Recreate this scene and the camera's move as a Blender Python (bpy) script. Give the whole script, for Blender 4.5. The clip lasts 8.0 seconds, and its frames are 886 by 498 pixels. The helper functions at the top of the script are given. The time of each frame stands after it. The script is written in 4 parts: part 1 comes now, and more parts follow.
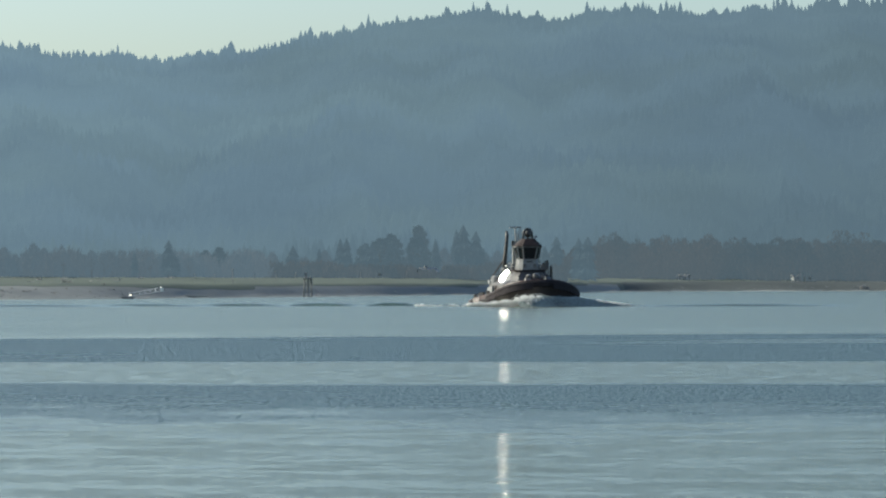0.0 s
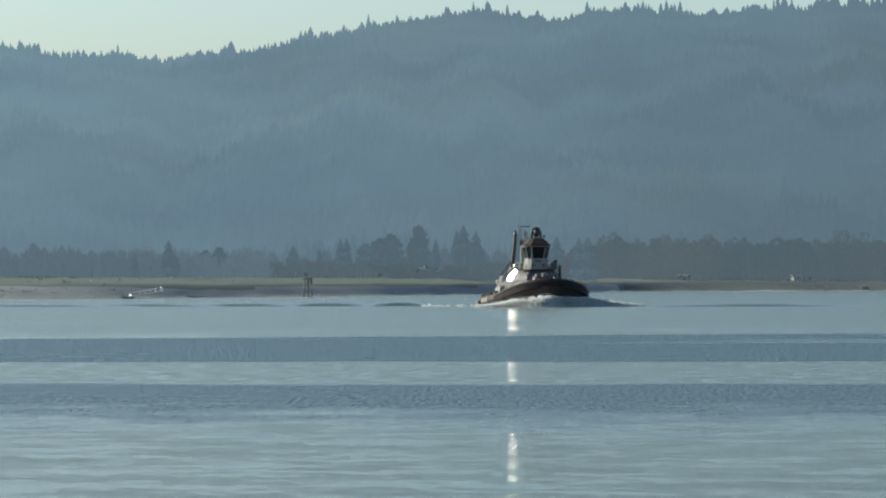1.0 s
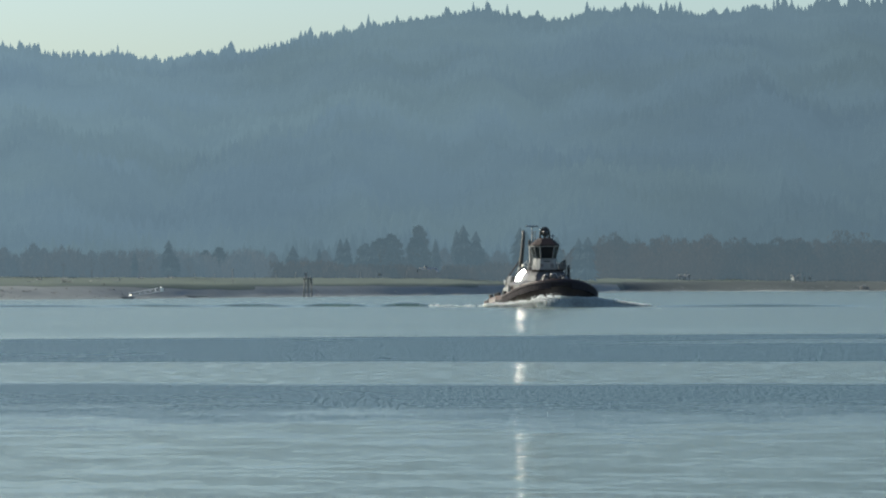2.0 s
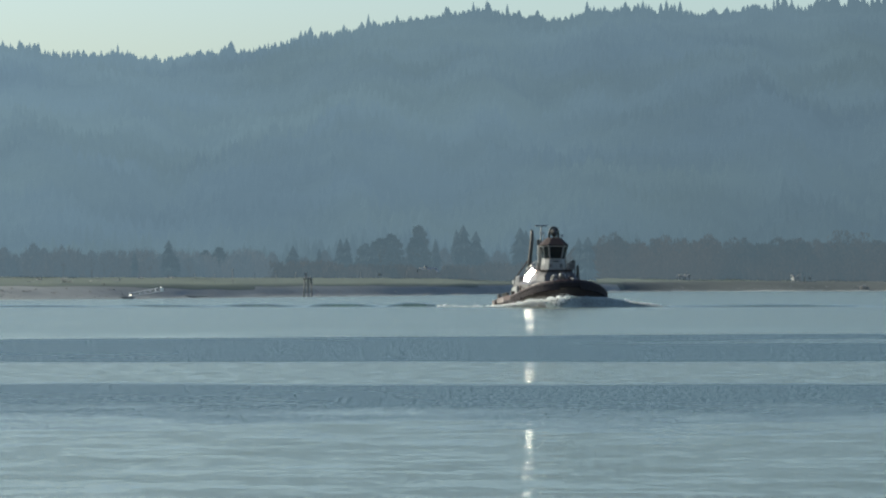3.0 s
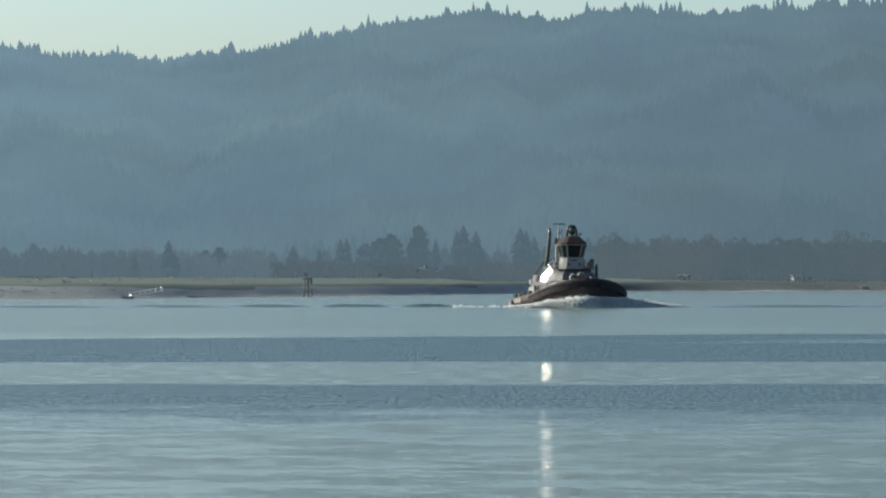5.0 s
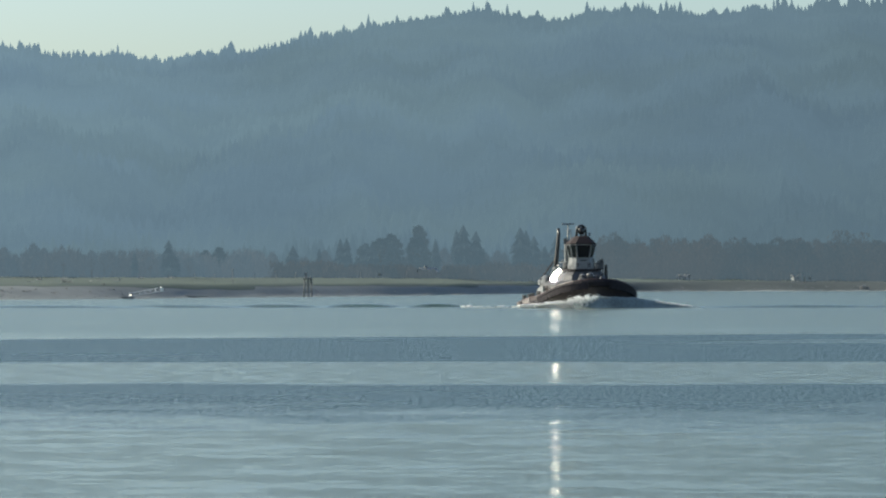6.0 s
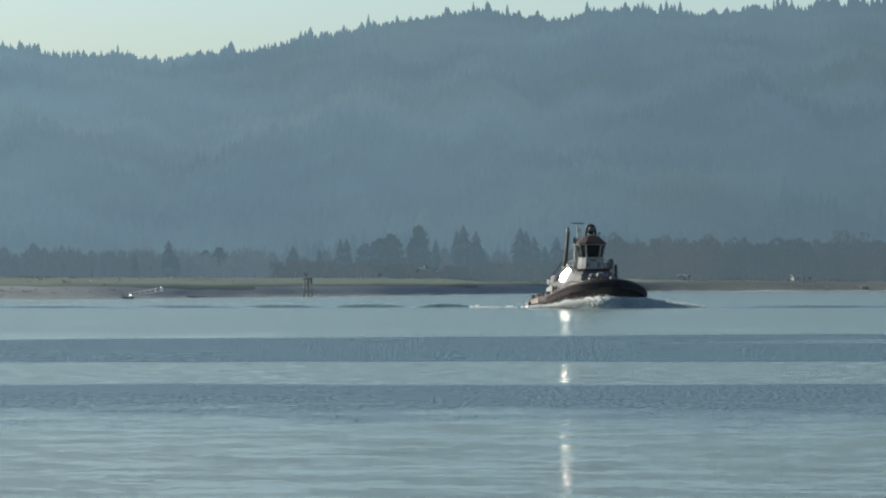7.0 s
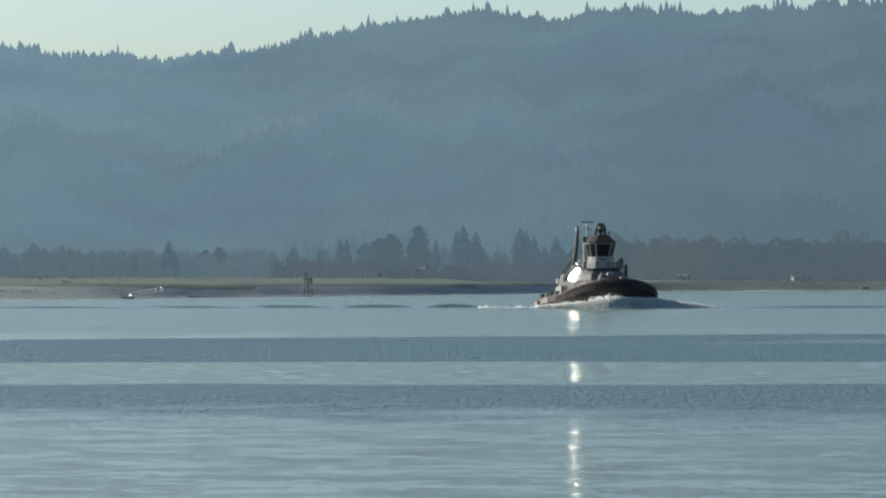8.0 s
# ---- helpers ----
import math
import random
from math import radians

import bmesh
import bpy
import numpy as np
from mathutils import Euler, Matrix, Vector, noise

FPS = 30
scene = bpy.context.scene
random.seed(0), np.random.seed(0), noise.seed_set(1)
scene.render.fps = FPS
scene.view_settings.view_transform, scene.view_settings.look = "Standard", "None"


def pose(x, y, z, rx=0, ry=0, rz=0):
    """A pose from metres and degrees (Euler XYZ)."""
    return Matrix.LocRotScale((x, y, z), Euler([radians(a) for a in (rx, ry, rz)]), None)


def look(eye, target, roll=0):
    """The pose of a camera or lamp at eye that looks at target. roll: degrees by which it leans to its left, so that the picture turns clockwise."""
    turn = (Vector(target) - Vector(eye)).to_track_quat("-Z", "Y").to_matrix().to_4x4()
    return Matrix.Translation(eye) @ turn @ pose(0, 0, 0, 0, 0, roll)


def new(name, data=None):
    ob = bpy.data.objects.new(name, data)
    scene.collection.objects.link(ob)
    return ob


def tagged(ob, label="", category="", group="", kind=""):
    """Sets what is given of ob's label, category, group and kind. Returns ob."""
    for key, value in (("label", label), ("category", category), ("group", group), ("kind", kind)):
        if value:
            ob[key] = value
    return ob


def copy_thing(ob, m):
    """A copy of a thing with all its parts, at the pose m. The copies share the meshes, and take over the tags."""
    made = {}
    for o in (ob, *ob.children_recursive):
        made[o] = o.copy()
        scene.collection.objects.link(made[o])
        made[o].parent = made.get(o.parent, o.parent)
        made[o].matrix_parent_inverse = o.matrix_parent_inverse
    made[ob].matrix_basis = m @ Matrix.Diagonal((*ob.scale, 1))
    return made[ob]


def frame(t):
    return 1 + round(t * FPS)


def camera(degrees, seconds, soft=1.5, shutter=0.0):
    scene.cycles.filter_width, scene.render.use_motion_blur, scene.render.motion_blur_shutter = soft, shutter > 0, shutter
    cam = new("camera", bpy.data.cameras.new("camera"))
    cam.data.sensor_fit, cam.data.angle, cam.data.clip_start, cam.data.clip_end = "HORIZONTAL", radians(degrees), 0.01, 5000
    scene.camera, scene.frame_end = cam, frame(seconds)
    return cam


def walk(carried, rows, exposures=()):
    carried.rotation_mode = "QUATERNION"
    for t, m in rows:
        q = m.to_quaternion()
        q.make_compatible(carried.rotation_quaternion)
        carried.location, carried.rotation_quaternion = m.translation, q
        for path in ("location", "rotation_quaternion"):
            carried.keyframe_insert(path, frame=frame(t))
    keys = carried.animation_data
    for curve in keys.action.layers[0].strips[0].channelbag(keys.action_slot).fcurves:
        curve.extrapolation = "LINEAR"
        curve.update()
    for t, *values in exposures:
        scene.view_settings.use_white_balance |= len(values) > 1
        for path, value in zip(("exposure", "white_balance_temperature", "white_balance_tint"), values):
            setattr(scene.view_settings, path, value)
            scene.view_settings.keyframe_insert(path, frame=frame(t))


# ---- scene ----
# A still camera with a long lens on the near bank of a wide river, 2.9 m above the water, looking along +Y.
cam = camera(14.89, 8.0, soft=2.2)
CAMERA = look((0, 0, 2.9), (0, 600, 9.4))
walk(cam, [(0, CAMERA), (8, CAMERA)], exposures=[(0, 1.66, 6720, 1), (8, 1.66, 6720, 1)])

# ---- light: a low sun ahead and to the left, hazy autumn sky ----
SUN_EL, SUN_AZ = 30.0, -73.0      # degrees; azimuth from +Y, positive to +X
SUN_DIR = Vector((math.sin(radians(SUN_AZ)) * math.cos(radians(SUN_EL)),
                  math.cos(radians(SUN_AZ)) * math.cos(radians(SUN_EL)), math.sin(radians(SUN_EL))))
world = bpy.data.worlds.new("sky")
scene.world = world
world.use_nodes = True
wn = world.node_tree.nodes
sky = wn.new("ShaderNodeTexSky")
sky.sky_type, sky.sun_disc = "NISHITA", False
sky.sun_elevation, sky.sun_rotation = radians(SUN_EL), radians(SUN_AZ)
sky.air_density, sky.dust_density, sky.ozone_density = 1.0, 2.4, 3.2
wn["Background"].inputs["Strength"].default_value = 0.0625
world.node_tree.links.new(sky.outputs[0], wn["Background"].inputs["Color"])
sun_data = bpy.data.lights.new("sun", "SUN")
sun_data.energy, sun_data.angle, sun_data.color = 2.7, radians(0.53), (1.0, 0.93, 0.82)
sun = new("sun", sun_data)
sun.matrix_world = look(SUN_DIR * 900, (0, 0, 0))


# ---- materials ----
def material(name, colour, rough=0.6, metal=0.0, vary=0.25, scale=2.0, bump=0.0, bump_scale=None, second=None, spec=0.5, island=0.0):
    """A painted or natural surface: colour broken up by noise at two scales, roughness varied, fine relief."""
    m = bpy.data.materials.new(name)
    m.use_nodes = True
    nt = m.node_tree
    N, L = nt.nodes, nt.links
    b = N["Principled BSDF"]
    tc = N.new("ShaderNodeTexCoord")
    big, small = N.new("ShaderNodeTexNoise"), N.new("ShaderNodeTexNoise")
    big.inputs["Scale"].default_value, small.inputs["Scale"].default_value = scale * 0.22, scale * 2.5
    big.inputs["Detail"].default_value, small.inputs["Detail"].default_value = 4, 5
    L.new(tc.outputs["Object"], big.inputs["Vector"])
    L.new(tc.outputs["Object"], small.inputs["Vector"])
    add = N.new("ShaderNodeMath")
    add.operation = "ADD"
    L.new(big.outputs["Fac"], add.inputs[0])
    L.new(small.outputs["Fac"], add.inputs[1])
    last = add.outputs[0]
    if island:
        geo = N.new("ShaderNodeNewGeometry")
        mul = N.new("ShaderNodeMath")
        mul.operation, mul.inputs[1].default_value = "MULTIPLY_ADD", island
        L.new(geo.outputs["Random Per Island"], mul.inputs[0])
        L.new(last, mul.inputs[2])
        sub = N.new("ShaderNodeMath")
        sub.operation, sub.inputs[1].default_value = "SUBTRACT", island / 2
        L.new(mul.outputs[0], sub.inputs[0])
        last = sub.outputs[0]
    rng = N.new("ShaderNodeMapRange")
    rng.inputs["From Min"].default_value, rng.inputs["From Max"].default_value = 0.7, 1.3
    L.new(last, rng.inputs["Value"])
    mix = N.new("ShaderNodeMix")
    mix.data_type = "RGBA"
    dark = [c * (1 - vary) for c in colour]
    light = list(second) if second else [min(1, c * (1 + vary)) for c in colour]
    mix.inputs["A"].default_value, mix.inputs["B"].default_value = (*dark, 1), (*light, 1)
    L.new(rng.outputs[0], mix.inputs["Factor"])
    L.new(mix.outputs["Result"], b.inputs["Base Color"])
    rr = N.new("ShaderNodeMapRange")
    rr.inputs["To Min"].default_value, rr.inputs["To Max"].default_value = max(0.02, rough * 0.85), min(1, rough * 1.15)
    L.new(small.outputs["Fac"], rr.inputs["Value"])
    L.new(rr.outputs[0], b.inputs["Roughness"])
    b.inputs["Metallic"].default_value = metal
    b.inputs["Specular IOR Level"].default_value = spec
    if bump:
        bn, bt = N.new("ShaderNodeBump"), N.new("ShaderNodeTexNoise")
        bt.inputs["Scale"].default_value = bump_scale or scale * 4
        bt.inputs["Detail"].default_value = 4
        bn.inputs["Strength"].default_value, bn.inputs["Distance"].default_value = bump, 0.05
        L.new(tc.outputs["Object"], bt.inputs["Vector"])
        L.new(bt.outputs["Fac"], bn.inputs["Height"])
        L.new(bn.outputs["Normal"], b.inputs["Normal"])
    return m


def water_material():
    """River water: calm and wind-rippled bands across the river, small waves stretched along x."""
    m = bpy.data.materials.new("river_water")
    m.use_nodes = True
    nt = m.node_tree
    N, L = nt.nodes, nt.links
    b = N["Principled BSDF"]
    tc = N.new("ShaderNodeTexCoord")
    sep = N.new("ShaderNodeSeparateXYZ")
    L.new(tc.outputs["Object"], sep.inputs[0])

    def calc(op, a, c, d=None):
        n = N.new("ShaderNodeMath")
        n.operation = op
        for i, v in enumerate((a, c, d)):
            if v is None:
                continue
            if isinstance(v, (int, float)):
                n.inputs[i].default_value = v
            else:
                L.new(v, n.inputs[i])
        return n.outputs[0]

    def waves(sx, sy, detail, rough=0.55):
        mp, nz = N.new("ShaderNodeMapping"), N.new("ShaderNodeTexNoise")
        mp.inputs["Scale"].default_value = (sx, sy, 1)
        nz.inputs["Scale"].default_value, nz.inputs["Detail"].default_value, nz.inputs["Roughness"].default_value = 1, detail, rough
        L.new(tc.outputs["Object"], mp.inputs[0])
        L.new(mp.outputs[0], nz.inputs["Vector"])
        return nz.outputs["Fac"]

    def step(v, lo, hi):
        n = N.new("ShaderNodeMapRange")
        n.interpolation_type = "SMOOTHSTEP"
        n.inputs["From Min"].default_value, n.inputs["From Max"].default_value = lo, hi
        L.new(v, n.inputs["Value"])
        return n.outputs[0]

    def part_of(v, lo, hi):
        return calc("MULTIPLY", step(v, *lo), calc("SUBTRACT", 1.0, step(v, *hi)))

    def centred(sx, sy, detail, rough=0.55):
        return calc("SUBTRACT", waves(sx, sy, detail, rough), 0.5)

    wander = centred(0.05, 0.02, 2)
    y = calc("ADD", sep.outputs["Y"], calc("MULTIPLY", wander, 12.0))
    yf = calc("SUBTRACT", y, calc("MULTIPLY", sep.outputs["X"], 0.45))
    ragged = calc("ADD", y, calc("MULTIPLY", calc("ADD", centred(0.2, 0.25, 3, 0.7), centred(1.8, 1.6, 4, 0.8)), 36.0))
    # wind on the water: a far band with a slack strip in it, and a near band that dies out towards the bank
    far_band = calc("MULTIPLY", step(y, 127, 130), calc("SUBTRACT", 1.0, step(yf, 193, 200)))
    slack = calc("MULTIPLY", part_of(yf, (160, 166), (170, 178)), step(sep.outputs["X"], 2, 22))
    far_band = calc("MULTIPLY", far_band, calc("SUBTRACT", 1.0, calc("MULTIPLY", slack, 0.45)))
    near_band = calc("MULTIPLY", step(ragged, 64, 86), calc("SUBTRACT", 1.0, step(y, 98, 101.5)))
    ripple = calc("ADD", far_band, calc("MULTIPLY", near_band, 0.92))
    fore = calc("SUBTRACT", 1.0, step(y, 66, 84))
    between = part_of(y, (99, 103), (126, 131))
    beyond = step(yf, 193, 201)
    far_part = step(y, 108, 122)
    near_part = calc("SUBTRACT", 1.0, far_part)
    # slopes of the small waves, most of them leaning to the near bank
    grain = calc("ADD", calc("MULTIPLY", calc("ADD", centred(8.5, 1.7, 3, 0.75), calc("MULTIPLY", centred(25.0, 4.5, 2, 0.7), 0.7)), near_part), calc("MULTIPLY", calc("ADD", centred(8.5, 0.9, 3, 0.8), calc("MULTIPLY", centred(24.0, 2.2, 2, 0.7), 0.7)), far_part))
    lean = calc("MULTIPLY_ADD", ripple, TILT[1], TILT[0])
    lean = calc("ADD", lean, calc("MULTIPLY", calc("MULTIPLY", grain, ripple), 2.6))
    streak = calc("ADD", centred(0.35, 1.5, 4, 0.6), calc("MULTIPLY", centred(0.35, 0.5, 3, 0.6), 1.5))
    lean = calc("ADD", lean, calc("MULTIPLY", calc("MULTIPLY", streak, fore), 0.11))
    lean = calc("ADD", lean, calc("MULTIPLY", calc("MULTIPLY", centred(1.6, 1.5, 4, 0.7), fore), 0.20))
    lean = calc("ADD", lean, calc("MULTIPLY", calc("MULTIPLY", centred(1.1, 0.75, 4, 0.75), between), 0.58))
    lean = calc("ADD", lean, calc("MULTIPLY", calc("MULTIPLY", calc("ADD", centred(0.02, 0.035, 4, 0.6), centred(0.15, 0.12, 4, 0.75)), beyond), 0.085))
    lean = calc("ADD", lean, calc("MULTIPLY", calc("MULTIPLY", centred(6.0, 5.0, 3, 0.7), fore), 0.20))
    lean = calc("MULTIPLY_ADD", beyond, 0.016, lean)
    side = calc("MULTIPLY", centred(4.0, 1.1, 2), calc("MULTIPLY_ADD", ripple, 0.35, 0.07))
    calm = calc("SUBTRACT", 1.0, calc("MINIMUM", ripple, 1.0))
    rough = calc("MULTIPLY_ADD", ripple, WATER_ROUGH[1] - WATER_ROUGH[0], WATER_ROUGH[0])
    rough = calc("ADD", rough, calc("MULTIPLY", centred(0.025, 0.016, 4, 0.6), 0.06))
    rough = calc("MULTIPLY_ADD", beyond, 0.03, rough)

    # silty green base colour; ripples painted bluer in place of the higher sky they reflect
    body = N.new("ShaderNodeMix")
    body.data_type = "RGBA"
    body.inputs["A"].default_value, body.inputs["B"].default_value = (0.072, 0.092, 0.074, 1), (0.034, 0.060, 0.066, 1)
    L.new(calc("MINIMUM", ripple, 1.0), body.inputs["Factor"])

    def facets(shader, leaning, roughness):
        slope, unit = N.new("ShaderNodeCombineXYZ"), N.new("ShaderNodeVectorMath")
        L.new(side, slope.inputs["X"])
        L.new(calc("MULTIPLY", leaning, -1.0), slope.inputs["Y"])
        slope.inputs["Z"].default_value = 1.0
        unit.operation = "NORMALIZE"
        L.new(slope.outputs[0], unit.inputs[0])
        L.new(unit.outputs[0], shader.inputs["Normal"])
        L.new(calc("MAXIMUM", roughness, 0.05), shader.inputs["Roughness"])
        L.new(body.outputs["Result"], shader.inputs["Base Color"])
        shader.inputs["IOR"].default_value = 1.36

    # smooth water between the wavelets, and the wavelets themselves
    b2, both = N.new("ShaderNodeBsdfPrincipled"), N.new("ShaderNodeMixShader")
    facets(b, lean, rough)
    facets(b2, calc("MULTIPLY_ADD", calm, WAVELET[0], lean), calc("MULTIPLY_ADD", calm, WAVELET[1], rough))
    both.inputs[0].default_value = 0.48
    L.new(b.outputs[0], both.inputs[1])
    L.new(b2.outputs[0], both.inputs[2])
    L.new(both.outputs[0], N["Material Output"].inputs["Surface"])
    return m


def haze_glow_material(name, colour, glow, vary=0.12, tilt=0.16, pieces=0.0, other=None, patch=0.0028):
    """The far backdrop: a dim wooded surface with haze painted on as a faint glow, more so towards the sun's side."""
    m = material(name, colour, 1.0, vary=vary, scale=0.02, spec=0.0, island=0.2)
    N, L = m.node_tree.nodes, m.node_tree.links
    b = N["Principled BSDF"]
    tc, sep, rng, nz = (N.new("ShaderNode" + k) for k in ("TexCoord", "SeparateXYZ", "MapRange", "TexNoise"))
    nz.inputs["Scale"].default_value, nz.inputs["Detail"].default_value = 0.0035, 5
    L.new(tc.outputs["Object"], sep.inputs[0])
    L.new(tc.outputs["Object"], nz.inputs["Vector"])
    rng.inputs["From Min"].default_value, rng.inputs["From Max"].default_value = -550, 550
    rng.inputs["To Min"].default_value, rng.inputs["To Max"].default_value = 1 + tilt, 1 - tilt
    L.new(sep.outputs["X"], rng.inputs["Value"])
    # the painted haze also brightens with height
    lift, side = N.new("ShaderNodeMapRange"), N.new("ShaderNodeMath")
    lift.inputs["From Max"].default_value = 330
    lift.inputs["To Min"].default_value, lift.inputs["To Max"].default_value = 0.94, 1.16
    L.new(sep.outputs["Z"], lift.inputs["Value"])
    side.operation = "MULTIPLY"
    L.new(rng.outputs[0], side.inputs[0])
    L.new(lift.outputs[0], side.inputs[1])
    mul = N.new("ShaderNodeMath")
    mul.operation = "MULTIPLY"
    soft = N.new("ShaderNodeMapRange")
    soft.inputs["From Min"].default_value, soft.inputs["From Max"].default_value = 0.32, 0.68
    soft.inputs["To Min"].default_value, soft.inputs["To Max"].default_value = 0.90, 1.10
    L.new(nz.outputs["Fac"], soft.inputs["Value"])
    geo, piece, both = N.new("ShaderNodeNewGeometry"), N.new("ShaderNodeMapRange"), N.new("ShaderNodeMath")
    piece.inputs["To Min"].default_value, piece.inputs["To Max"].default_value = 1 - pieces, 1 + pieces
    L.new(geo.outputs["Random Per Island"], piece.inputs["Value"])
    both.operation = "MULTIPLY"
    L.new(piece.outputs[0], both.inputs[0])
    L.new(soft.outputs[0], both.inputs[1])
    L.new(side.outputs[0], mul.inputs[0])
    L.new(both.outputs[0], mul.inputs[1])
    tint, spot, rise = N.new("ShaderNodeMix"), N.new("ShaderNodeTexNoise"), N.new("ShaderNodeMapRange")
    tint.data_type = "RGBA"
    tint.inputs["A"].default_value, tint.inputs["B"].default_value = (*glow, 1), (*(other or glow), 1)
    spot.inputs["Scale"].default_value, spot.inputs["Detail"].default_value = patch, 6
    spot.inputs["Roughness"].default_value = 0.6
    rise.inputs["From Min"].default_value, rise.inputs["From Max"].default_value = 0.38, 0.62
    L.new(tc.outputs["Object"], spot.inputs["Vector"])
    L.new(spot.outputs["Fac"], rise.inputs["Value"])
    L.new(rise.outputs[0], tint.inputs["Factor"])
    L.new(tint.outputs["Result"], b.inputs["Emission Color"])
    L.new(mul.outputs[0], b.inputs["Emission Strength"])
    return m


def foliage_material(name, colour, vary, second=None):
    """Leaves, needles or twigs: thin, so that light from behind comes through."""
    m = material(name, colour, 1.0, vary=vary, scale=0.3, spec=0.05, island=0.4, second=second)
    N, L = m.node_tree.nodes, m.node_tree.links
    b, out = N["Principled BSDF"], N["Material Output"]
    tr, mx = N.new("ShaderNodeBsdfTranslucent"), N.new("ShaderNodeMixShader")
    L.new(b.inputs["Base Color"].links[0].from_socket, tr.inputs["Color"])
    mx.inputs[0].default_value = 0.45
    L.new(b.outputs[0], mx.inputs[1])
    L.new(tr.outputs[0], mx.inputs[2])
    L.new(mx.outputs[0], out.inputs["Surface"])
    return m


WATER_ROUGH, WAVELET, TILT = (0.092, 0.28), (0.052, 0.115), (-0.003, 0.188)
WATER = water_material()
WAVE = material("wave_water", (0.045, 0.072, 0.060), 0.10, vary=0.2, scale=1.5, bump=0.5, bump_scale=2.5)
SWELL = material("aerated_water", (0.125, 0.15, 0.148), 0.4, vary=0.5, scale=1.2, bump=0.6, bump_scale=2.0)

# Haze before the hill, given off by the hill's own surface in these tints.
HAZE_TINTS = (0.0396, 0.0604, 0.0836), (0.0426, 0.0638, 0.0828)
HILL_FAR = haze_glow_material("hazed_hillside", (0.002, 0.003, 0.0035), HAZE_TINTS[0], other=HAZE_TINTS[1])
HILL_WOOD = haze_glow_material("hazed_far_conifers", (0.0025, 0.0035, 0.004), HAZE_TINTS[0], pieces=0.010, other=HAZE_TINTS[1])
BANK = material("bank_earth", (0.185, 0.198, 0.202), 1.0, vary=0.2, scale=0.12, bump=0.2, second=(0.196, 0.205, 0.206), spec=0.1)
FIELD = material("field_grass", (0.078, 0.098, 0.094), 1.0, vary=0.2, scale=0.05, bump=0.3, second=(0.084, 0.103, 0.088), spec=0.1)
REEDS = material("dry_reeds", (0.058, 0.070, 0.076), 1.0, vary=0.3, scale=0.08, bump=0.3, second=(0.074, 0.084, 0.086), spec=0.05)
FOAM = foliage_material("foam", (0.80, 0.805, 0.80), 0.06)
# Far-bank growth: near-black base colours, with the haze emitted on top as blue-grey.
CONIFER = haze_glow_material("hazed_conifer_needles", (0.010, 0.014, 0.016), (0.0280, 0.0430, 0.0580), pieces=0.05, tilt=0.0, other=(0.0315, 0.0450, 0.0590), patch=0.05)
BROADLEAF = haze_glow_material("hazed_broadleaf_foliage", (0.010, 0.014, 0.015), (0.0280, 0.0425, 0.0568), pieces=0.05, tilt=0.0, other=(0.0312, 0.0445, 0.0580), patch=0.05)
TWIGS = haze_glow_material("hazed_bare_twigs", (0.012, 0.012, 0.012), (0.0335, 0.0495, 0.0665), pieces=0.04, tilt=0.0, other=(0.0365, 0.0500, 0.0650), patch=0.05)
WOOD = haze_glow_material("hazed_bare_cottonwoods", (0.012, 0.011, 0.010), (0.0258, 0.0380, 0.0503), pieces=0.04, tilt=0.0, other=(0.0312, 0.0402, 0.0505), patch=0.022)
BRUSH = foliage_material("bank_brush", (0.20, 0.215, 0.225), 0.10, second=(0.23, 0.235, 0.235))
# Trunks get the same emitted haze.
BARK = haze_glow_material("hazed_bark", (0.03, 0.028, 0.027), (0.0270, 0.0350, 0.0430), tilt=0.0)
HULL = material("hull_paint", (0.042, 0.034, 0.038), 0.5, vary=0.35, scale=1.0, bump=0.15, second=(0.060, 0.043, 0.041))
BULWARK = material("pale_grey_paint", (0.15, 0.13, 0.13), 0.5, vary=0.45, scale=2.2, bump=0.2, second=(0.26, 0.23, 0.225))
RUBBER = material("fender_rubber", (0.022, 0.019, 0.023), 0.85, vary=0.35, scale=3, bump=0.3, spec=0.2)
DECK = material("deck_paint", (0.055, 0.046, 0.045), 0.7, vary=0.3, scale=1.5, bump=0.2)
WHITE = material("white_paint", (0.175, 0.18, 0.185), 0.4, vary=0.12, scale=1.5, bump=0.05)
GLOSS = material("polished_aluminium", (0.90, 0.89, 0.87), 0.065, 1.0, vary=0.03, scale=1.5)
GLINT = material("dull_glint_metal", (0.60, 0.58, 0.56), 0.62, 1.0, vary=0.2, scale=3)
RAIL = material("red_rail_paint", (0.055, 0.024, 0.024), 0.5, vary=0.3, scale=2)
MAROON = material("maroon_paint", (0.026, 0.019, 0.020), 0.7, vary=0.25, scale=2, spec=0.15)
HOUSE = material("grey_house_paint", (0.070, 0.066, 0.068), 0.4, vary=0.25, scale=2)
BLACK = material("black_paint", (0.018, 0.018, 0.020), 0.4, vary=0.3, scale=3)
STEEL = material("grey_steel", (0.22, 0.23, 0.24), 0.45, 0.6, vary=0.25, scale=4)
TIMBER = material("weathered_timber", (0.15, 0.158, 0.163), 0.9, vary=0.35, scale=2, bump=0.4)
ALUMINIUM = material("bare_aluminium", (0.75, 0.75, 0.74), 0.35, 0.15, vary=0.1, scale=3)
ROOF = material("pale_metal_roof", (0.21, 0.22, 0.23), 0.5, 0.0, vary=0.12, scale=0.8)
CLAPBOARD = material("white_clapboard", (0.55, 0.55, 0.54), 0.7, vary=0.1, scale=0.8)
SIDING = material("white_siding", (0.18, 0.185, 0.19), 0.8, vary=0.12, scale=0.8)
